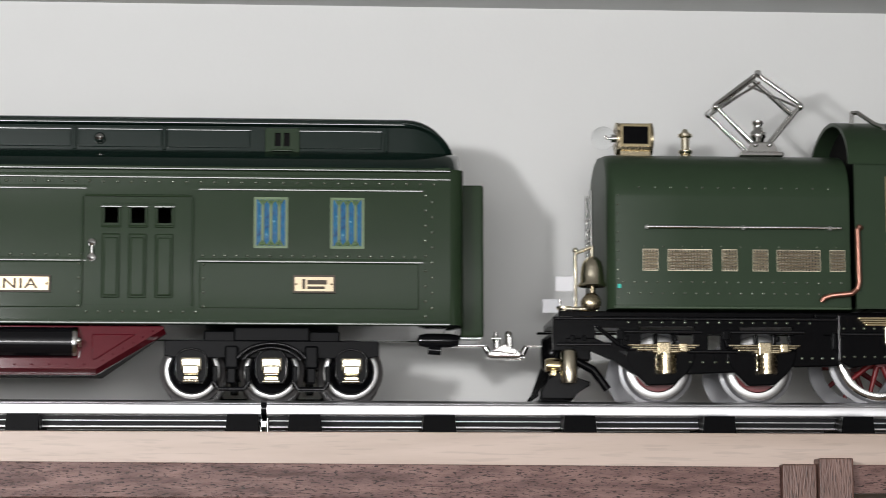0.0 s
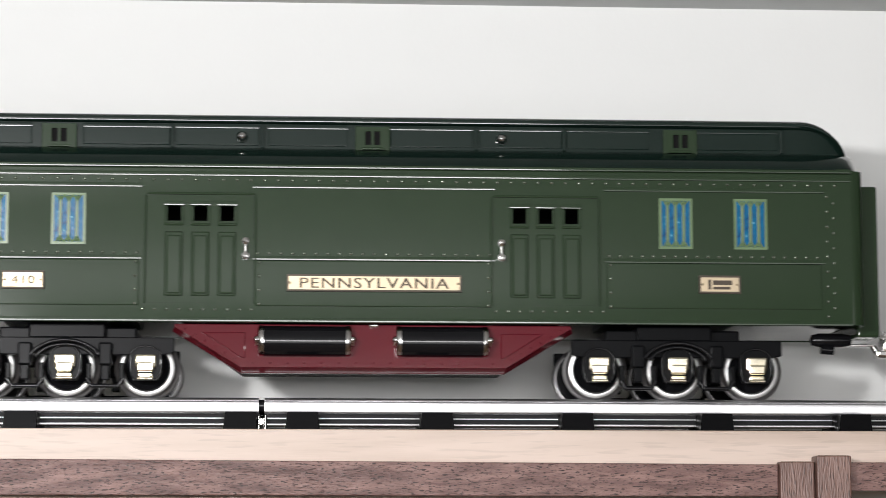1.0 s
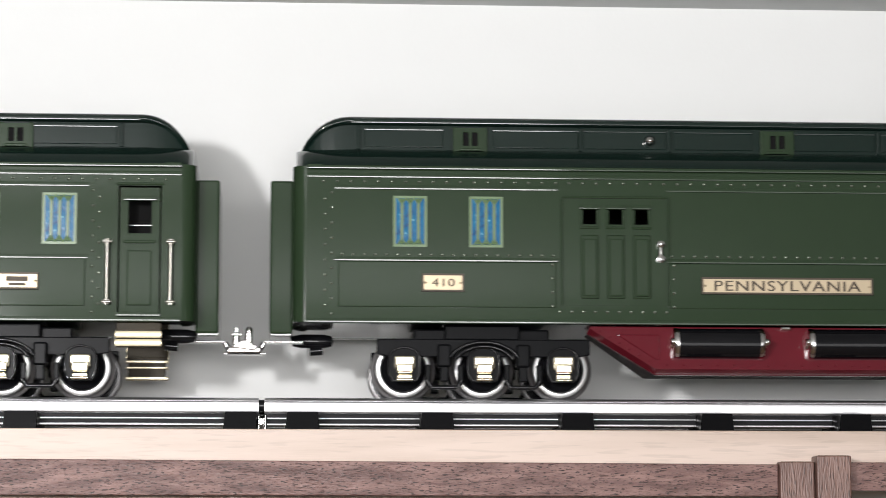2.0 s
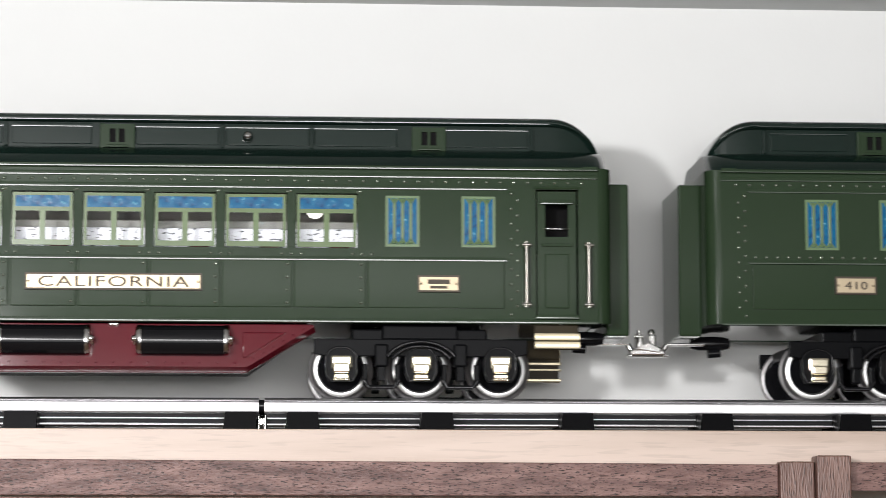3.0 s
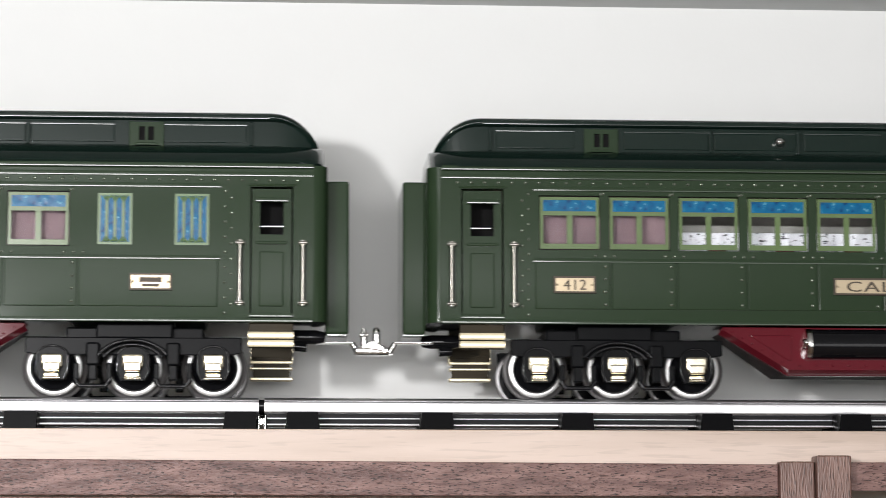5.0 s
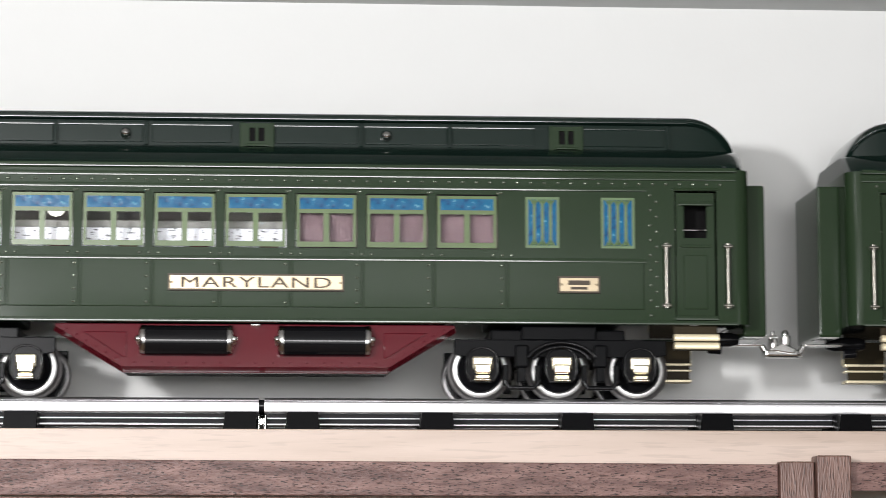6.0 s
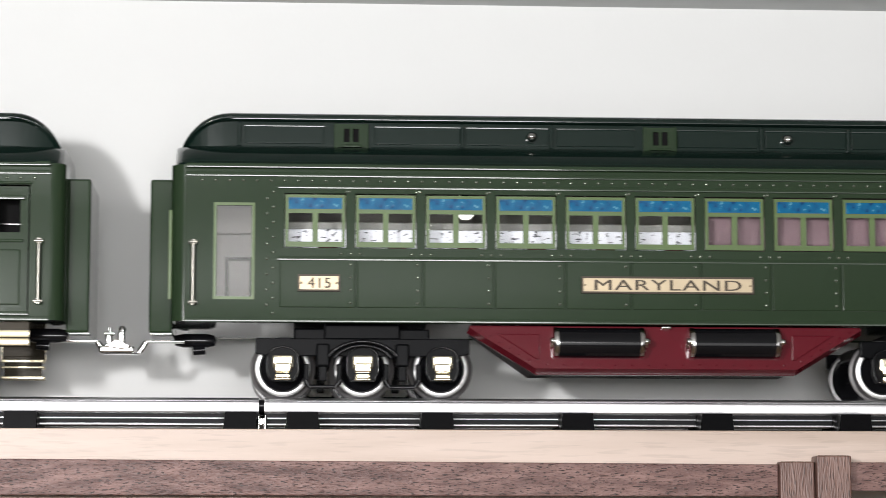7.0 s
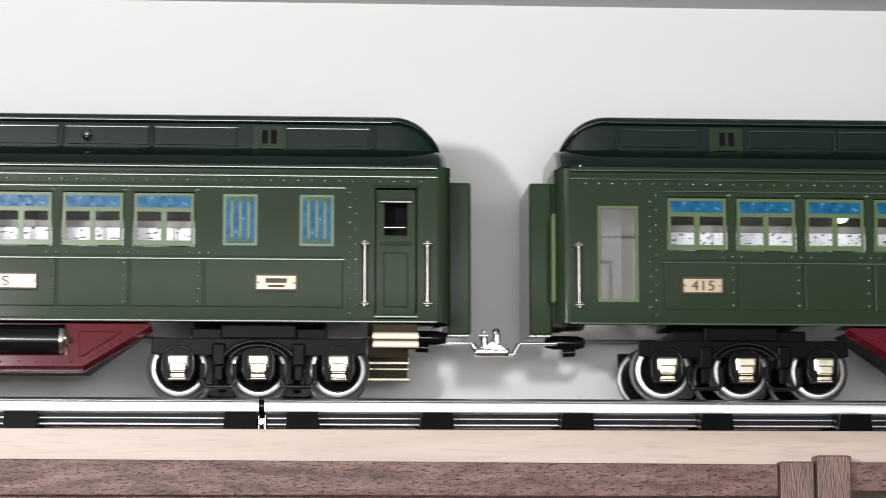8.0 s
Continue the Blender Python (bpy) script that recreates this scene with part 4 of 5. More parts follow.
def passenger_car(number, words, open_end, label, mauve, bulbs):
    car = tagged(new("passenger_car"), label, "toy train car", "cars of the train")
    holes = [(x - 0.0161, x + 0.0161, 0.0949, 0.1239) for x in WINDOWS]
    doors = [0.2318] if open_end else [-0.2318, 0.2318]
    near = holes + [(x - 0.0112, x + 0.0112, 0.0598, 0.1270) for x in doors]
    far = holes
    if open_end:
        near = near + [(-0.2372, -0.2188, 0.0690, 0.1170)]
        far = far + [(-0.2372, -0.2188, 0.0690, 0.1170)]
    shell(car, near, far)
    roof(car).location.z = 0.0013 if open_end else 0
    ends(car)
    for x in WINDOWS:
        window(car, x, -1)
        window(car, x, 1)
    for x in (0.1502, 0.1902):
        ornate(car, x)
    for x in doors:
        end_door(car, x)
    if open_end:
        bm = bmesh.new()
        pierced(bm, -0.2386, -0.2172, 0.0675, 0.1185, [(-0.2371, -0.2187, 0.0690, 0.1170)], -0.0506, 0.0012)
        w = part("vestibule_window", bm, LIGHT_GREEN, car, "tall light green window frame with clear pane")
        bm = bmesh.new()
        box(bm, -0.2372, -0.2188, -0.0490, -0.0487, 0.0690, 0.1170)
        part("pane", bm, HAZY, w).visible_shadow = False
        bm = bmesh.new()
        bbox(bm, -0.2372, -0.2188, -0.0493, -0.0485, 0.1015, 0.1026, 0.0002)
        part("glazing_bar", bm, CLEAR, w)
        bm = bmesh.new()
        box(bm, -0.2525, -0.2135, 0.0420, 0.0434, 0.0580, 0.1325)
        part("end_lining", bm, PALE_CARD, car, "end platform lining, paled for the pane's reflection")
        bm = bmesh.new()
        pierced(bm, -0.2345, -0.2190, 0.0600, 0.1010, [(-0.2325, -0.2210, 0.0640, 0.0990)], 0.0395, 0.0015)
        part("inner_door_frame", bm, GREEN, car, "green inner door frame")
        bm = bmesh.new()
        for y in (-0.0448, -0.0395):
            bbox(bm, -0.2622, -0.2606, y, y + 0.0010, 0.0680, 0.1150, 0.0003)
        for z in (0.0680, 0.1140):
            bbox(bm, -0.2620, -0.2606, -0.0440, -0.0393, z, z + 0.0010, 0.0003)
        part("end_window_frame", bm, LIGHT_GREEN, car, "light green frame of the end window")
        part("handrail", cached("handrail", make_handrail, RAIL_NICKEL), None, car, "slim nickel handrail", (-0.2490, 0, 0))
    truck(car, -0.1603)
    truck(car, 0.1603)
    underframe(car)
    g = [-0.2045, -0.1640, -0.1290, -0.0915, -0.0540, -0.0190, 0.0180, 0.0555, 0.0930, 0.1315, 0.2045]
    panels = [(a + 0.0005, b - 0.0005, 0.0634, 0.0884) for a, b in zip(g, g[1:])]
    beads(car, [(-0.2050, 0.2050)], panels)
    rows = [(-0.245, 0.1305, 0.245, 0.1305, 69)]
    rows += [(x - 0.0030, 0.0862, x - 0.0030, 0.0660, 4, -0.0511) for x in g[1:-1]]
    for s in (-1, 1):
        rows += [(s * 0.2075, 0.1245, s * 0.2075, 0.0605, 9), (s * 0.2108, 0.1210, s * 0.2108, 0.0570, 9)]
    for x in [w + 0.0186 for w in WINDOWS]:
        # the pair at each window's top corner is added as a glint, not a rivet
        rows += [(x - 0.005, 0.0918, x + 0.005, 0.0918, 3), (x - 0.0022, 0.1247, x - 0.0008, 0.1250, 2)]
    rivet_rows(car, rows)
    big = name_plate(car, words if len(words) > 1 else "", 0, 0.0905)
    if len(words) == 1:
        lettering("lettering", words, INK, big, 0.0042, 0.0048, (0.0292, -0.05272, 0))
    name_plate(car, number, -0.1835, 0.0212, wide=0.56 if number else 1)
    pl = name_plate(car, "", 0.1692, 0.0212)
    small_bars(pl, [(-0.0058, 0.0058, -0.0002, 0.0022), (-0.0045, 0.0045, -0.0026, -0.0012)])
    # inside: seats, tables and partitions
    bm = bmesh.new()
    box(bm, -0.2525, 0.2525, 0.0440, 0.0455, 0.0575, 0.1328)
    part("inner_lining", bm, BROWN, car, "inner lining with its shade painted brown-grey")
    bm = bmesh.new()
    bbox(bm, -0.2110, 0.1400, -0.0270, -0.0250, 0.0580, 0.1080, 0.0005)
    part("printed_ledge", bm, PRINTED, car, "white card ledge with dark print marks")
    # plain grey strip behind the ledge gives the band across the panes
    bm = bmesh.new()
    bbox(bm, -0.2110, 0.1400, -0.0180, -0.0160, 0.0580, 0.1132, 0.0005)
    part("grey_band", bm, GREY_CARD, car, "grey card band behind the ledge")
    for x in [w + 0.007 for w in WINDOWS]:
        part("seat", cached("seat", lambda b: lathe(b, [(0.0052, 0.0580), (0.0056, 0.0960), (0.0045, 0.0990), (0.0001, 0.1000)], "z", (0, -0.034, 0), 16), SEAT), None, car, "dull red padded seat", (x, 0, 0))
    for x in bulbs:
        part("ceiling_bulb", cached("ceiling_bulb", lambda b: lathe(b, [(0.0001, 0.1100), (0.0026, 0.1107), (0.0042, 0.1125), (0.0044, 0.1145), (0.0030, 0.1175), (0.0001, 0.1178)], "z", (0, -0.036, 0), 16), FROST), None, car, "frosted white bulb under the car's ceiling", (x, 0, 0.0022))
        part("bulb_socket", cached("bulb_socket", lambda b: rod(b, (0, -0.036, 0.1195), (0, -0.036, 0.1334), 0.0024, 10), DARK), None, car, at=(x, 0, 0))
    for a, b in mauve:
        bm = bmesh.new()
        box(bm, a, b, -0.0400, -0.0390, 0.0600, 0.1300)
        part("curtain", bm, MAUVE, car, "dusty mauve curtain behind the panes")
    for x in (-0.2130, 0.1420):
        bm = bmesh.new()
        box(bm, x, x + 0.001, -0.0480, 0.0480, 0.0576, 0.1328)
        part("partition", bm, CREAM, car)
    return car


def make_bag_door(bm):
    w = 0.0273
    pierced(bm, -w, w, 0.0655, 0.1225, [(c - 0.0036, c + 0.0036, 0.1085, 0.1165) for c in (-0.0138, 0, 0.0138)], -0.0508, 0.0014)
    for c in (-0.0138, 0, 0.0138):
        bbox(bm, c - 0.0052, c + 0.0052, -0.0516, -0.0505, 0.1168, 0.1184, 0.0005)
        strip(bm, c - 0.0052, c + 0.0052, -0.0517, 0.1176)
        bbox(bm, c - 0.0052, c + 0.0052, -0.0517, -0.0505, 0.1060, 0.1074, 0.0006)
        for s in (-1, 1):
            bbox(bm, c + s * 0.0048 - 0.0005, c + s * 0.0048 + 0.0005, -0.0514, -0.0505, 0.1070, 0.1172, 0.0003)
        bbox(bm, c - 0.0048, c + 0.0048, -0.0516, -0.0505, 0.0690, 0.1028, 0.0007)
        bbox(bm, c - 0.0036, c + 0.0036, -0.0524, -0.0510, 0.0702, 0.1008, 0.0007)
    bbox(bm, -w - 0.0004, w + 0.0006, -0.0520, -0.0500, 0.1222, 0.1236, 0.0006)
    for s in (-1, 1):
        bbox(bm, s * (w + 0.0014) - 0.0006, s * (w + 0.0014) + 0.0006, -0.0513, -0.0498, 0.0650, 0.1222, 0.0004)


def baggage_car():
    car = tagged(new("baggage_car"), "glossy dark green toy baggage car with maroon underframe on the track", "toy train car", "cars of the train")
    doors = (-0.0908, 0.0902)
    near = [(d + c - 0.0036, d + c + 0.0036, 0.1085, 0.1165) for d in doors for c in (-0.0138, 0, 0.0138)]
    shell(car, near, near)
    roof(car)
    ends(car)
    for d in doors:
        part("sliding_door", cached("sliding_door", make_bag_door, GREEN), None, car, "panelled green baggage door with three small lights", (d, 0, 0))
        x = d + (0.0235 if d < 0 else -0.0235)
        h = bmesh.new()
        rod(h, (x, -0.0530, 0.0905), (x, -0.0530, 0.0975), 0.0010, 10)
        lathe(h, [(0.0001, -0.0558), (0.0018, -0.0550), (0.0020, -0.0530), (0.0015, -0.0505)], "y", (x, 0, 0.0978), 12)
        lathe(h, [(0.0001, -0.0552), (0.0020, -0.0545), (0.0020, -0.0525), (0.0015, -0.0505)], "y", (x, 0, 0.0900), 12)
        part("door_handle", h, NICKEL, car, "small nickel door handle")
    for x in (-0.1994, -0.1594, 0.1594, 0.1994):
        ornate(car, x)
    truck(car, -0.1603)
    truck(car, 0.1603)
    underframe(car)
    panels = [(-0.2370, -0.1225, 0.0640, 0.0880), (-0.0620, 0.0620, 0.0640, 0.0880), (0.1225, 0.2370, 0.0640, 0.0880),
              (-0.2370, -0.1225, 0.0945, 0.1262), (0.1225, 0.2370, 0.0945, 0.1262), (-0.0620, 0.0620, 0.0945, 0.1262)]
    beads(car, [(-0.2390, -0.1215), (-0.0635, 0.0635), (0.1215, 0.2390)], panels[:3])
    rows = [(-0.245, 0.1305, 0.245, 0.1305, 69)]
    for a, b, n in ((-0.2350, -0.1240, 20), (-0.0610, 0.0610, 21), (0.1240, 0.2350, 20)):
        rows.append((a, 0.0918, b, 0.0918, n))
    for s in (-1, 1):
        rows += [(s * 0.2405, 0.1245, s * 0.2405, 0.0605, 9), (s * 0.2440, 0.1210, s * 0.2440, 0.0570, 9)]
        rows += [(s * 0.0600, 0.0870, s * 0.0600, 0.0650, 4, -0.0511), (s * 0.1245, 0.0870, s * 0.1245, 0.0650, 4, -0.0511), (s * 0.0640, 0.0622, s * 0.1205, 0.0622, 10)]
    rivet_rows(car, rows)
    name_plate(car, "PENNSYLVANIA", 0, 0.0905)
    name_plate(car, "410", -0.1822, 0.0212, 0.0768, 0.0085, wide=0.56, tall=0.5)
    pl = name_plate(car, "", 0.1822, 0.0212, 0.0768, 0.0085)
    small_bars(pl, [(-0.0062, -0.0046, -0.0026, 0.0026), (-0.0036, 0.0066, -0.0002, 0.0022), (-0.0036, 0.0056, -0.0026, -0.0012)])
    # dark sheet paints in the unlit inside behind the small door openings
    bm = bmesh.new()
    box(bm, -0.2525, 0.2525, 0.0440, 0.0455, 0.0575, 0.1328)
    part("inner_lining", bm, DARK, car, "dark sheet in place of the unlit inside")
    return car


baggage = baggage_car()
coach_a = passenger_car("412", "CALIFORNIA", False, "glossy dark green toy passenger car with lit windows and brass steps", [(-0.203, -0.129)], [WINDOWS[8] - 0.006])
coach_b = passenger_car("415", "MARYLAND", True, "glossy dark green toy parlour car with a tall end window", [(0.022, 0.135)], [WINDOWS[2] + 0.006])
coach_c = passenger_car("", "S", False, "glossy dark green toy end car with brass steps and nickel rails", [], [])


# ---- locomotive ----
def tube(bm, pts, r, n=8, mi=0):
    for a, b in zip(pts, pts[1:]):
        rod(bm, a, b, r, n, mi=mi)
    for p in pts[1:-1]:
        ball(bm, p, r, mi)


def ball(bm, p, r, mi=0, n=8):
    lathe(bm, [(r * math.sin(math.pi * k / 6) + 1e-5, -r * math.cos(math.pi * k / 6)) for k in range(7)], "z", p, n, mi, close=False)


def arch(half, z_low, rise, n=14):
    """Closed half-ellipse profile in y, z."""
    return [(-half * math.cos(math.pi * k / n), z_low + rise * math.sin(math.pi * k / n)) for k in range(n + 1)]


def make_lead_wheels(bm):
    for s in (-1, 1):
        prof = [(0.0002, -0.0005), (0.0035, -0.0005), (0.0040, 0.0015), (0.0125, 0.0020), (0.0132, 0.0002), (0.0163, 0.0), (0.0170, 0.0008),
                (0.0178, 0.0020), (0.0180, 0.0060), (0.0200, 0.0066), (0.0200, 0.0080), (0.0172, 0.0084), (0.0002, 0.0084)]
        lathe(bm, [(r, s * (0.0335 - a)) for r, a in prof], "y", n=44, mis=[2, 2, 2, 1, 0, 0, 3, 3, 3, 3, 3, 3], close=False)
    rod(bm, (0, -0.03, 0), (0, 0.03, 0), 0.002, 10, mi=3)


def make_drivers(bm):
    for s in (-1, 1):
        prof = [(0.0192, 0.0030), (0.0196, 0.0002), (0.0228, 0.0), (0.0236, 0.0008), (0.0243, 0.0020), (0.0245, 0.0060), (0.0268, 0.0066), (0.0268, 0.0082), (0.0190, 0.0082), (0.0192, 0.0030)]
        lathe(bm, [(r, s * (0.0335 - a)) for r, a in prof], "y", n=52, mis=[1, 0, 0, 3, 3, 3, 3, 3, 3], close=False)
        lathe(bm, [(0.0002, s * 0.0340), (0.0055, s * 0.0338), (0.0062, s * 0.0300), (0.0002, s * 0.0290)], "y", n=20, mi=2, close=False)
        for k in range(10):
            a = math.tau * k / 10
            rod(bm, (0.005 * math.cos(a), s * 0.0315, 0.005 * math.sin(a)), (0.0195 * math.cos(a), s * 0.0315, 0.0195 * math.sin(a)), 0.0017, 8, 0.0012, mi=2)
    rod(bm, (0, -0.03, 0), (0, 0.03, 0), 0.003, 10, mi=3)


def make_leaf_spring(bm):
    for k, w in enumerate((0.0190, 0.0168, 0.0140)):
        bbox(bm, -w, w, -0.0485 - 0.0004 * k, -0.0440, 0.0458 - 0.0013 * k, 0.0469 - 0.0013 * k, 0.0004)
    bbox(bm, -0.0035, 0.0035, -0.0500, -0.0440, 0.0405, 0.0480, 0.0006)
    bbox(bm, 0.0085, 0.0125, -0.0497, -0.0440, 0.0425, 0.0474, 0.0006)


def make_loco_journal(bm):
    bbox(bm, -0.0056, 0.0056, -0.0470, -0.0430, 0.0318, 0.0430, 0.0012)
    rod(bm, (0, -0.0470, 0.0312), (0, -0.0470, 0.0420), 0.0050, 18)
    rod(bm, (0, -0.0470, 0.0318), (0, -0.0470, 0.0330), 0.0056, 18)
    rod(bm, (0, -0.0470, 0.0395), (0, -0.0470, 0.0408), 0.0056, 18)
    bbox(bm, -0.0070, 0.0070, -0.0488, -0.0440, 0.0420, 0.0438, 0.0006)


def make_grille(w):
    def go(bm):
        pierced(bm, -w / 2, w / 2, 0.0864, 0.0980, [(-w / 2 + 0.0003, w / 2 - 0.0003, 0.0867, 0.0977)], -0.0442, 0.0014)
        n = max(3, round(w / 0.0016))
        for k in range(1, n):
            x = -w / 2 + w * k / n
            rod(bm, (x, -0.0438, 0.0868), (x, -0.0438, 0.0976), 0.00034, 6, caps=False)
        for k in range(1, 7):
            z = 0.0866 + 0.0112 * k / 7
            rod(bm, (-w / 2, -0.0439, z), (w / 2, -0.0439, z), 0.00034, 6, caps=False)
    return go


def locomotive():
    loco = tagged(new("electric_locomotive"), "dark green toy electric locomotive with a nickel pantograph and black frame", "toy locomotive")
    # hood with rounded shoulders and a bowed end
    prof = [(-0.043, 0.0662), (-0.043, 0.1262), (-0.043, 0.1270), (-0.0424, 0.1330), (-0.0400, 0.1395), (-0.0355, 0.1450), (-0.0290, 0.1490), (-0.0180, 0.1525), (0, 0.1545)]
    prof = prof + [(-y, z) for y, z in reversed(prof[:-1])]
    bm = bmesh.new()
    rings = []
    for x, f in ((0.0030, 0.86), (0.0036, 0.91), (0.0050, 0.96), (0.0080, 1.0), (0.0450, 1.0), (0.0900, 1.0), (0.1330, 1.0)):
        rings.append([bm.verts.new((x, y * f, 0.0662 + (z - 0.0662) * (0.90 + 0.10 * f))) for y, z in prof])
    for a, b in zip(rings, rings[1:]):
        for k in range(len(prof) - 1):
            bm.faces.new((a[k], a[k + 1], b[k + 1], b[k])).smooth = True
        bm.faces.new((a[0], b[0], b[-1], a[-1]))
    bm.faces.new(rings[0])
    bm.faces.new(rings[-1][::-1])
    hood = part("hood", bm, [LOCO_GREEN, DARK], loco, "dark green riveted hood")
    bm = bmesh.new()
    for z, n, x0, x1 in ((0.0805, 20, 0.011, 0.128), (0.0745, 20, 0.014, 0.128)):
        for k in range(n):
            dome(bm, x0 + (x1 - x0) * k / (n - 1), -0.0430, z, 0.0008)
    for k in range(13):
        dome(bm, 0.020 + 0.0085 * k, -0.0428, 0.1312, 0.0007)
    for k in range(12):
        dome(bm, 0.0085, -0.0430, 0.072 + 0.005 * k, 0.0006)
    for k in range(11):
        dome(bm, 0.0225 + 0.0103 * k, -0.0430, 0.0996, 0.0006)
    part("rivets", bm, RIVET, hood, kind="stuff")
    bm = bmesh.new()
    bbox(bm, 0.0060, 0.1330, -0.0447, -0.0425, 0.0660, 0.0676, 0.0005)
    part("sill_bead", bm, material("sill_green", (0.035, 0.062, 0.031), 0.3, 0, 0), hood, "paler green bead along the sill")
    for x, w in ((0.0256, 0.0080), (0.0466, 0.0232), (0.0680, 0.0080), (0.0845, 0.0080), (0.1050, 0.0232), (0.1260, 0.0080)):
        part("grille", cached("grille%d" % round(w * 1e4), make_grille(w), MESH_BRASS), None, hood, "pale brass mesh grille", (x, 0, 0))
        # dark sheet paints in the shade behind the mesh
        part("grille_back", cached("gshade%d" % round(w * 1e4), lambda b: box(b, -w / 2, w / 2, -0.0434, -0.0428, 0.0866, 0.0978), DARK), None, hood, at=(x, 0, 0))
    bm = bmesh.new()
    rod(bm, (0.0229, -0.0465, 0.1096), (0.1275, -0.0465, 0.1096), 0.0008, 8)
    for x in (0.0235, 0.0750, 0.1215):
        rod(bm, (x, -0.0425, 0.1090), (x, -0.0470, 0.1094), 0.0012, 8)
    part("handrail", bm, NICKEL, loco, "thin nickel handrail along the hood")
    # cab
    bm = bmesh.new()
    pierced(bm, 0.1345, 0.2700, 0.0662, 0.1445, [(0.1520, 0.1640, 0.1080, 0.1360), (0.1520, 0.1640, 0.0820, 0.1010), (0.1750, 0.2300, 0.1080, 0.1360)], -0.0500, 0.0016)
    pierced(bm, 0.1345, 0.2700, 0.0662, 0.1445, [], 0.0484, 0.0016)
    drawn(bm, [(-0.0484, 0.0662)] + arch(0.0484, 0.1440, 0.0265) + [(0.0484, 0.0662)], 0.2685, 0.2700)
    box(bm, 0.1362, 0.2685, -0.0484, 0.0484, 0.0662, 0.0680)
    # end sheet set back and made dark in place of the hollow cab's shade
    end = bmesh.new()
    drawn(end, [(-0.0484, 0.0662)] + arch(0.0484, 0.1440, 0.0265) + [(0.0484, 0.0662)], 0.1400, 0.1415)
    cab = part("cab", bm, LOCO_GREEN, loco, "dark green cab with brass-framed windows")
    part("cab_dark_end", end, DARK, cab)
    bm = bmesh.new()
    outer = arch(0.0525, 0.1435, 0.0300, 20)
    inner = arch(0.0505, 0.1435, 0.0280, 20)
    for p, q, r, s in zip(outer, outer[1:], inner[1:], inner):
        v = [bm.verts.new((x, *c)) for x in (0.1310, 0.2740) for c in (p, q, r, s)]
        for f in ((0, 1, 5, 4), (2, 3, 7, 6), (0, 3, 2, 1), (4, 5, 6, 7)):
            bm.faces.new([v[i] for i in f]).smooth = f[0] != 0 or f[1] == 1
    bmesh.ops.remove_doubles(bm, verts=bm.verts[:], dist=1e-6)
    part("cab_roof", bm, LOCO_GREEN, cab, "arched dark green cab roof")
    for x0, x1, z0, z1 in ((0.1520, 0.1640, 0.1080, 0.1360), (0.1520, 0.1640, 0.0820, 0.1010), (0.1750, 0.2300, 0.1080, 0.1360)):
        bm = bmesh.new()
        pierced(bm, x0 - 0.001, x1 + 0.001, z0 - 0.001, z1 + 0.001, [(x0 + 0.001, x1 - 0.001, z0 + 0.001, z1 - 0.001)], -0.0508, 0.002)
        part("cab_window", bm, BRASS, cab, "brass window frame")
    bm = bmesh.new()
    tube(bm, [(0.1400, -0.022, 0.1700), (0.1405, -0.022, 0.1765), (0.1430, -0.024, 0.1765), (0.1500, -0.032, 0.1690), (0.1545, -0.036, 0.1660), (0.1550, -0.038, 0.1600)], 0.0012)
    ball(bm, (0.1548, -0.0385, 0.1580), 0.0020)
    part("roof_grab", bm, NICKEL, cab, "bent nickel grab iron on the roof")
    bm = bmesh.new()
    tube(bm, [(0.1375, -0.0505, 0.1090), (0.1362, -0.0520, 0.1096), (0.1352, -0.0522, 0.1080), (0.1356, -0.0522, 0.0800), (0.1346, -0.0520, 0.0765), (0.1320, -0.0500, 0.0742), (0.1220, -0.0468, 0.0734), (0.1180, -0.0460, 0.0722), (0.1165, -0.0455, 0.0702)], 0.0014)
    part("copper_pipe", bm, COPPER, loco, "bent copper pipe down the hood's side")
    # headlamp, whistle, pantograph
    bm = bmesh.new()
    bbox(bm, 0.0130, 0.0335, -0.0085, 0.0085, 0.1570, 0.1725, 0.0022)
    bbox(bm, 0.0150, 0.0320, -0.0070, 0.0070, 0.1535, 0.1575, 0.0008)
    hl = part("headlamp", bm, DULL_BRASS, loco, "brass headlamp with dark side glass")
    for x in (0.0140, 0.0325):
        bm = bmesh.new()
        lathe(bm, [(0.0082, -0.0010), (0.0090, -0.0008), (0.0090, 0.0008), (0.0082, 0.0010)], "x", (x, 0, 0.1648), 24)
        part("lamp_rim", bm, DULL_BRASS, hl)
    bm = bmesh.new()
    bbox(bm, 0.0160, 0.0305, -0.0092, -0.0080, 0.1602, 0.1705, 0.0006)
    part("side_glass", bm, LOCO_BLACK, hl, "dark side glass")
    bm = bmesh.new()
    pierced(bm, 0.0150, 0.0315, 0.1594, 0.1713, [(0.0163, 0.0302, 0.1605, 0.1702)], -0.0096, 0.001)
    part("glass_bezel", bm, BRASS, hl)
    bm = bmesh.new()
    lathe(bm, [(0.0001, -0.0065)] + [(0.0066 * math.sin(math.pi * k / 12), -0.0065 * math.cos(math.pi * k / 12)) for k in range(1, 10)] + [(0.0026, 0.0062), (0.0024, 0.0090)], "x", (0.0066, 0, 0.1650), 24, close=False)
    b = part("bulb", bm, BULB, hl, "clear round glass bulb")
    b.visible_shadow = False
    bm = bmesh.new()
    tube(bm, [(0.0150, 0, 0.165), (0.0085, 0, 0.1650), (0.0072, 0, 0.1662)], 0.0007)
    rod(bm, (0.0105, 0, 0.165), (0.0140, 0, 0.165), 0.0022, 12)
    part("filament_stem", bm, NICKEL, hl)
    bm = bmesh.new()
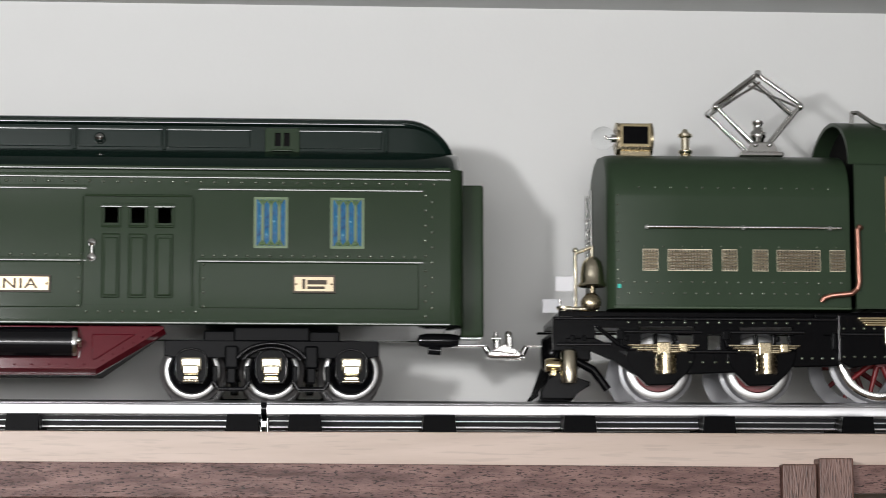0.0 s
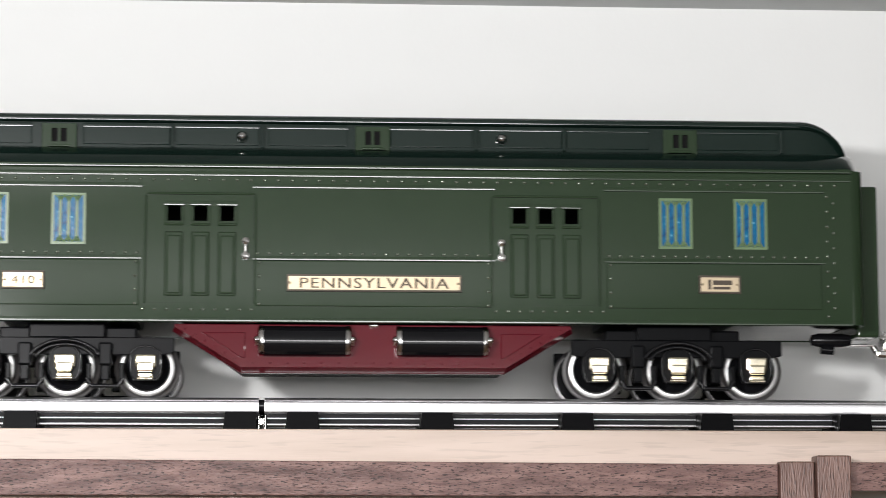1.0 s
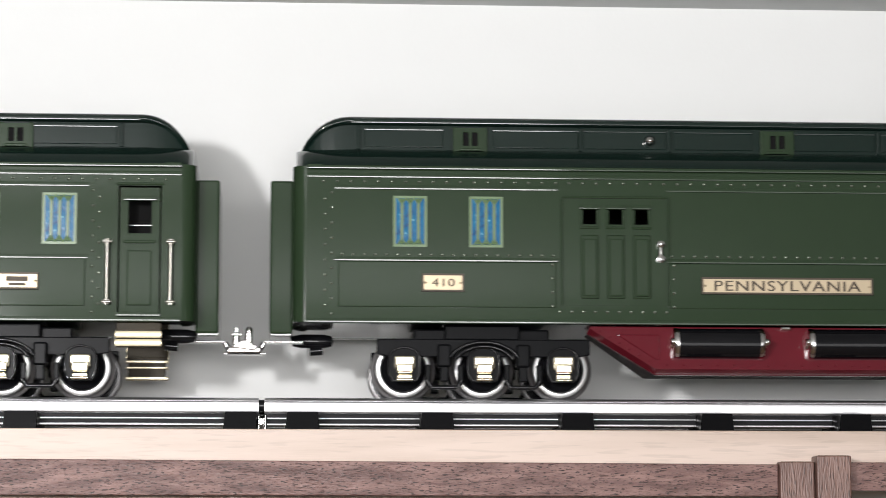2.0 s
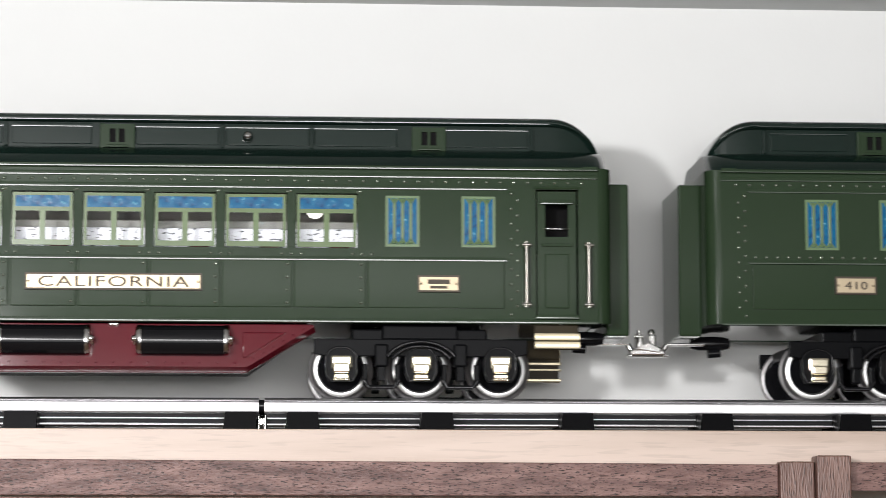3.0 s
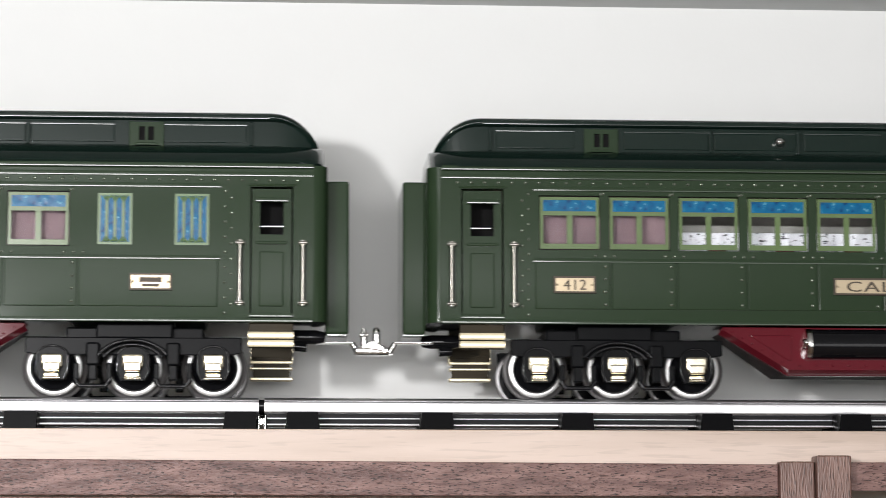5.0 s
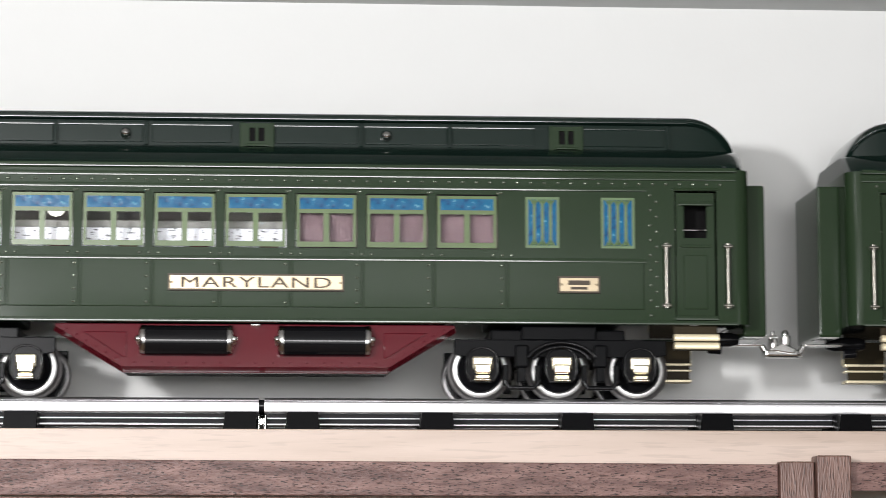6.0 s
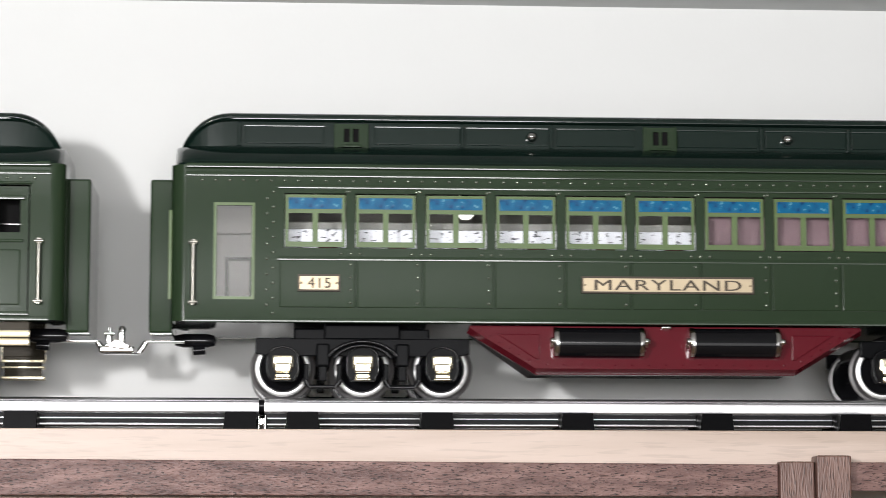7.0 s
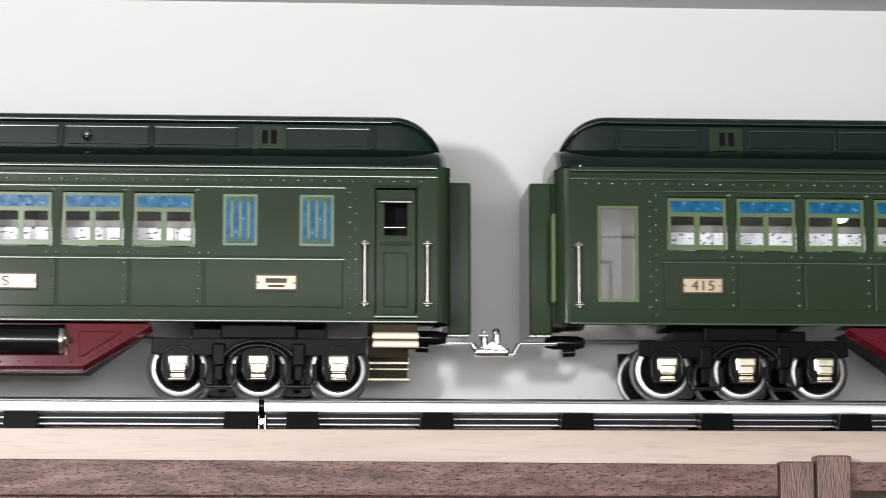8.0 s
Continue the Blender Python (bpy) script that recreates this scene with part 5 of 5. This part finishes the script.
    lathe(bm, [(0.0001, 0.1530), (0.0042, 0.1534), (0.0042, 0.1552), (0.0026, 0.1562), (0.0040, 0.1574), (0.0040, 0.1584), (0.0024, 0.1592), (0.0024, 0.1655), (0.0040, 0.1664), (0.0040, 0.1676), (0.0018, 0.1690), (0.0014, 0.1702), (0.0001, 0.1708)], "z", (0.0520, 0, 0), 18)
    part("whistle", bm, PALE_BRASS, loco, "turned brass whistle on the hood")
    base = bmesh.new()
    bbox(base, 0.0800, 0.1040, -0.0150, 0.0150, 0.1535, 0.1560, 0.0006)
    prism(base, [(0.0835, 0.1558), (0.1010, 0.1558), (0.0985, 0.1615), (0.0860, 0.1615)], -0.0140, -0.0115, 0, 0.0005)
    prism(base, [(0.0835, 0.1558), (0.1010, 0.1558), (0.0985, 0.1615), (0.0860, 0.1615)], 0.0115, 0.0140, 0, 0.0005)
    lathe(base, [(0.0034, 0.1555), (0.0034, 0.1650), (0.0046, 0.1665), (0.0046, 0.1690), (0.0026, 0.1705), (0.0026, 0.1735), (0.0032, 0.1740), (0.0032, 0.1755), (0.0001, 0.1756)], "z", (0.0925, 0, 0), 16)
    panto = part("pantograph_base", base, NICKEL, loco, "nickel pantograph base with post")
    low = [(0.0885, 0.1600), (0.0962, 0.1600)]
    mid = [(0.0672, 0.1812), (0.1140, 0.1818)]
    top = (0.0912, 0.2005)
    for y in (-0.0125, 0.0125):
        for k in (0, 1):
            bm = bmesh.new()
            (xa, za), (xb, zb) = low[k], mid[k]
            rod(bm, (xa, y, za), (xb, y, zb), 0.0011, 8)
            rod(bm, (xa, y * 0.55, za), (xb, y, zb), 0.0008, 8)
            part("lower_arm", bm, NICKEL, panto)
            bm = bmesh.new()
            rod(bm, (xb, y, zb + 0.001), (top[0], y * 0.62, top[1]), 0.0013, 8)
            rod(bm, (xb, y, zb - 0.001), (top[0] - (0.002 if k else -0.002), -y * 0.5, top[1] - 0.004), 0.0007, 8)
            part("upper_arm", bm, NICKEL, panto)
            bm = bmesh.new()
            ball(bm, (xb, y, zb), 0.0021)
            part("joint", bm, NICKEL, panto)
            bm = bmesh.new()
            ball(bm, (xa, y, za), 0.0022)
            part("joint", bm, NICKEL, panto)
    for (xa, za) in (mid[0], mid[1], top):
        bm = bmesh.new()
        rod(bm, (xa, -0.0135, za), (xa, 0.0135, za), 0.0012, 10)
        ball(bm, (xa, -0.0095, za), 0.0020)
        part("cross_bar", bm, NICKEL, panto)
    # running gear
    # outlines drawn on a grid of about 0.3 mm
    def z_of(v):
        return 0.0624 - (v - 560) * 0.000300

    def x_of(u):
        return (u - 1066) * 0.000303

    def plate(name, outline, y0, y1, mat, r=0.0008, label=""):
        bm = bmesh.new()
        prism(bm, [(x_of(a), z_of(b)) for a, b in outline], y0, y1, 0, r)
        return part(name, bm, mat, fr if name != "frame" else loco, label)

    bm = bmesh.new()
    gaps = [(1052, 1094, 582, 608), (1130, 1226, 579, 586), (1132, 1224, 591, 622), (1250, 1273, 593, 620), (1306, 1400, 579, 586), (1308, 1402, 591, 622), (1454, 1474, 592, 616)]
    pierced(bm, x_of(978), x_of(1490), z_of(622), z_of(563), [(x_of(a), x_of(b), z_of(d), z_of(c)) for a, b, c, d in gaps], -0.0440, 0.0040)
    box(bm, x_of(1490), x_of(1900), -0.0440, -0.0400, z_of(592), z_of(563))
    fr = part("frame", bm, LOCO_BLACK, loco, "black pierced and riveted frame")
    plate("frame_far", [(978, 563), (1900, 563), (1900, 567), (978, 567)], 0.0400, 0.0440, LOCO_BLACK)
    plate("deck", [(990, 551), (1900, 551), (1900, 563), (990, 563)], -0.0400, 0.0400, LOCO_BLACK)
    plate("front_brace", [(1000, 600), (1052, 600), (1092, 622), (1120, 640), (1140, 676), (1112, 660), (1084, 640), (1040, 618), (1000, 616)], -0.0446, -0.0406, LOCO_BLACK)
    plate("front_strut", [(1048, 578), (1058, 578), (1102, 612), (1092, 616)], -0.0450, -0.0420, LOCO_BLACK)
    for c in (1168, 1345):
        plate("pedestal", [(c - 62, 620), (c + 62, 620), (c + 56, 646), (c + 42, 664), (c + 22, 682), (c - 26, 684), (c - 48, 662), (c - 62, 640)], -0.0447, -0.0407, LOCO_BLACK)
        plate("horn_guide", [(c - 14, 592), (c - 6, 592), (c - 6, 622), (c - 14, 622)], -0.0446, -0.0410, LOCO_BLACK)
        plate("horn_guide", [(c + 18, 592), (c + 26, 592), (c + 26, 622), (c + 18, 622)], -0.0446, -0.0410, LOCO_BLACK)
        part("leaf_spring", cached("leaf_spring", make_leaf_spring, DULL_BRASS), None, fr, "brass leaf spring", (x_of(c + 2), 0, 0))
        part("journal_box", cached("loco_journal", make_loco_journal, DULL_BRASS), None, fr, "pale brass journal box", (x_of(c + 6), 0, 0))
        w = part("lead_axle", cached("lead_wheels", make_lead_wheels, [TYRE, LOCO_BLACK, RED, WHEEL_GREY]), None, fr, "nickel-rimmed grey wheels with red centres")
        ROLLERS.append((w, x_of(c - 2), 0.0356, 0.0180))
    plate("equaliser", [(1212, 620), (1300, 620), (1300, 660), (1212, 664)], -0.0445, -0.0410, LOCO_BLACK)
    plate("hanger", [(1390, 592), (1470, 592), (1482, 630), (1480, 648), (1400, 650)], -0.0435, -0.0405, LOCO_BLACK)
    plate("main_frame", [(1478, 556), (1900, 556), (1900, 640), (1560, 640), (1500, 652), (1478, 640)], -0.0470, -0.0410, LOCO_BLACK)
    # pale domes added to put glints on the black frame
    bm = bmesh.new()
    for x, y, z in [(x_of(p), -0.0441, z_of(572)) for p in range(1110, 1440, 20)] + [(x_of(p), -0.0446, z_of(642)) for p in range(1218, 1300, 22)] + [(x_of(p), -0.0471, z_of(q)) for p in range(1488, 1580, 18) for q in (582, 632)] + [(x_of(p), -0.0436, z_of(634)) for p in (1398, 1416, 1434, 1452, 1470)]:
        dome(bm, x, y, z, 0.0008)
    part("frame_glints", bm, RIVET, fr, kind="stuff")
    for px in (1095, 1280):
        bm = bmesh.new()
        bbox(bm, x_of(px - 6), x_of(px + 7), -0.0470, -0.0430, z_of(604), z_of(586), 0.0006)
        tube(bm, [(x_of(px), -0.0455, z_of(602)), (x_of(px + 3), -0.0455, z_of(614)), (x_of(px + 16), -0.0455, z_of(618))], 0.0010)
        part("spring_hanger", bm, CASTING, fr, "grey spring hanger")
    bm = bmesh.new()
    bbox(bm, x_of(1468), x_of(1478), -0.0455, -0.0430, z_of(620), z_of(588), 0.0008)
    bbox(bm, x_of(1440), x_of(1482), -0.0455, -0.0430, z_of(563), z_of(555), 0.0008)
    part("bracket", bm, CASTING, fr)
    w = part("driving_axle", cached("drivers", make_drivers, [NICKEL, LOCO_BLACK, RED, WHEEL_GREY]), None, fr, "large nickel-tyred wheels with red spokes")
    ROLLERS.append((w, x_of(1562), 0.0421, 0.0245))
    w = part("driving_axle", cached("drivers", make_drivers, None), None, fr, "large nickel-tyred wheels with red spokes")
    ROLLERS.append((w, x_of(1745), 0.0421, 0.0245))
    bm = bmesh.new()
    for k in range(4):
        bbox(bm, x_of(1512 + 4 * k), x_of(1600 - 4 * k), -0.0500, -0.0460, z_of(566 + 4 * k), z_of(562 + 4 * k) - 0.0001, 0.0003)
    bbox(bm, x_of(1560), x_of(1590), -0.0500, -0.0460, z_of(610), z_of(578), 0.0008)
    part("leaf_spring", bm, BRASS, fr, "brass leaf spring")
    # ridge rods added so that the frame's edges catch glints
    for px0, px1, py, y in ((980, 1478, 566, -0.0446), (1100, 1240, 589, -0.0446), (1290, 1420, 589, -0.0446), (1212, 1300, 624, -0.0452), (1480, 1600, 592, -0.0476), (985, 1078, 612, -0.0446)):
        bm = bmesh.new()
        rod(bm, (x_of(px0), y, z_of(py)), (x_of(px1), y, z_of(py)), 0.0010, 10)
        part("frame_bead", bm, BLACK, fr)
    for px in (1012, 1032, 1106, 1192, 1372):
        bm = bmesh.new()
        bbox(bm, x_of(px - 4), x_of(px + 4), -0.0462, -0.0430, z_of(606), z_of(596), 0.0006)
        part("frame_lug", bm, CASTING, fr)
    # pilot and front
    bm = bmesh.new()
    for y, s in ((-0.036, 1), (0.036, 1)):
        prism(bm, [(x_of(a), z_of(b)) for a, b in ((958, 708), (956, 694), (972, 674), (990, 655), (1010, 668), (1046, 676), (1044, 684), (1020, 694), (1016, 708))], y - 0.004, y + 0.004, 0, 0.001)
    for k in range(9):
        y = -0.032 + 0.008 * k
        rod(bm, (x_of(962), y, z_of(704)), (x_of(992), y, z_of(620)), 0.0016, 8)
    bbox(bm, x_of(956), x_of(1016), -0.038, 0.038, z_of(709), z_of(699), 0.001)
    part("pilot", bm, LOCO_BLACK, fr, "black slatted pilot")
    bm = bmesh.new()
    bbox(bm, x_of(1000), x_of(1046), -0.040, 0.040, z_of(640), z_of(592), 0.001)
    tube(bm, [(x_of(1020), -0.040, z_of(640)), (x_of(1050), -0.040, z_of(656)), (x_of(1075), -0.040, z_of(690))], 0.0022)
    part("pilot_beam", bm, LOCO_BLACK, fr)
    bm = bmesh.new()
    lathe(bm, [(0.0001, z_of(682)), (0.0040, z_of(680)), (0.0046, z_of(672)), (0.0044, z_of(625)), (0.0030, z_of(620)), (0.0001, z_of(619))], "z", (x_of(1006), -0.043, 0), 18)
    part("air_tank", bm, PALE_BRASS, fr, "upright pale brass tank")
    bm = bmesh.new()
    lathe(bm, [(0.0001, -0.0042), (0.0034, -0.0040), (0.0042, -0.002), (0.0042, 0.003), (0.0001, 0.0032)], "x", (x_of(980), -0.038, z_of(648)), 16)
    bbox(bm, x_of(974), x_of(984), -0.043, -0.036, z_of(668), z_of(656), 0.0006)
    part("marker_lamp", bm, BRASS, fr, "small brass marker lamp")
    bm = bmesh.new()
    lathe(bm, [(0.0001, -0.0050), (0.0080, -0.0046), (0.0105, -0.0010), (0.0105, 0.0030), (0.0001, 0.0034)], "x", (x_of(988), 0, z_of(616)), 20)
    part("coupler_drum", bm, LOCO_BLACK, fr)
    bm = bmesh.new()
    bbox(bm, -0.0370, -0.0180, -0.0040, 0.0040, 0.0490, 0.0502, 0.0004)
    rod(bm, (-0.0365, 0, 0.0496), (-0.0395, 0, 0.0440), 0.0016, 8)
    bbox(bm, -0.0480, -0.0388, -0.0035, 0.0035, 0.0420, 0.0430, 0.0004)
    part("coupler", bm, NICKEL, loco, "nickel hook coupler")
    for x, y, z in ((0.0005 - 0.0245, -0.034, 0.0840), (-0.0240, 0.034, 0.0795)):
        bm = bmesh.new()
        bbox(bm, x, x + 0.0095, y - 0.0004, y + 0.0004, z - 0.0078, z, 0.0002)
        fl = part("flag", bm, WHITE, loco, "small blank white card flag")
        bm = bmesh.new()
        rod(bm, (x + 0.0098, y, 0.060), (x + 0.0098, y, z), 0.0005, 8)
        part("staff", bm, NICKEL, fl)
    bm = bmesh.new()
    for x, z, r in ((-0.0195, 0.066, 0.0030), (-0.0080, 0.0655, 0.0026)):
        lathe(bm, [(r, 0.0620), (r, z), (r * 1.4, z + 0.0008), (r * 1.4, z + 0.002), (0.0001, z + 0.0024)], "z", (x, -0.033, 0), 14)
    tube(bm, [(-0.0210, -0.036, 0.0630), (-0.0190, -0.036, 0.0665), (-0.0030, -0.036, 0.0665), (-0.0005, -0.036, 0.0625)], 0.0010)
    part("platform_fittings", bm, PALE_BRASS, loco, "brass fittings on the end platform")
    bm = bmesh.new()
    lathe(bm, [(0.0001, 0.0955), (0.0026, 0.0950), (0.0050, 0.0925), (0.0060, 0.0890), (0.0064, 0.0850), (0.0066, 0.0815), (0.0080, 0.0796), (0.0074, 0.0790), (0.0001, 0.0840)], "z", (-0.0040, -0.031, 0), 24)
    tube(bm, [(-0.0130, -0.031, 0.064), (-0.0130, -0.031, 0.097), (-0.0040, -0.031, 0.1005), (-0.0040, -0.031, 0.095)], 0.0010)
    ball(bm, (-0.0130, -0.031, 0.0985), 0.0016)
    stand = bmesh.new()
    lathe(stand, [(0.0001, -0.0075), (0.0040, -0.0072), (0.0052, -0.0055), (0.0052, 0.0055), (0.0040, 0.0072), (0.0001, 0.0075)], "y", (-0.0050, -0.031, 0.0700), 20)
    rod(stand, (-0.0040, -0.031, 0.0740), (-0.0040, -0.031, 0.0810), 0.0016, 10)
    bbox(stand, -0.0110, 0.0010, -0.037, -0.025, 0.0622, 0.0655, 0.0008)
    part("bell_stand", stand, DULL_BRASS, loco)
    part("bell", bm, PALE_BRASS, loco, "brass bell before the hood")
    bm = bmesh.new()
    for z in (0.1010, 0.1060, 0.1120, 0.1180):
        rod(bm, (-0.0035, -0.024, z), (-0.0035, -0.004, z), 0.0009, 8)
    for y in (-0.024, -0.004):
        rod(bm, (-0.0035, y, 0.068), (-0.0035, y, 0.132), 0.0009, 8)
    part("ladder", bm, NICKEL, loco, "nickel ladder on the hood's end")
    bm = bmesh.new()
    box(bm, 0.0080, 0.0098, -0.0436, -0.0428, 0.0770, 0.0792)
    part("jewel", bm, material("green_jewel", (0.05, 0.55, 0.45), 0.15, 0, 0.5), hood, "tiny green jewel")
    return loco


loco = locomotive()


# ---- what moves ----
RUN = [(0.0, -0.2510), (0.5, -0.1435), (1.0, -0.0362), (1.5, 0.0745), (2.0, 0.1820), (2.75, 0.3440), (3.5, 0.5055), (4.0, 0.6120), (4.5, 0.7182),
       (5.25, 0.8835), (6.0, 1.0490), (6.5, 1.1590), (7.0, 1.2652), (7.5, 1.3632), (8.0, 1.4672)]


def run_at(t):
    for (a, p), (b, q) in zip(RUN, RUN[1:]):
        if t <= b:
            return p + (q - p) * (t - a) / (b - a)
    return RUN[-1][1]


def motions():
    for thing, lag in ((loco, -LOCO_LEAD), (baggage, 0), (coach_a, 0.5725), (coach_b, 1.1468), (coach_c, 1.7238)):
        walk(thing, [(t, pose(x - lag, 0, SHELF)) for t, x in RUN])
    steps = [k / 15 for k in range(121)]
    for wheel, x, z, r in ROLLERS:
        walk(wheel, [(t, pose(x, 0, z, 0, math.degrees((run_at(t) + 0.25) / r), 0)) for t in steps])


LOCO_LEAD = 0.3348
motions()
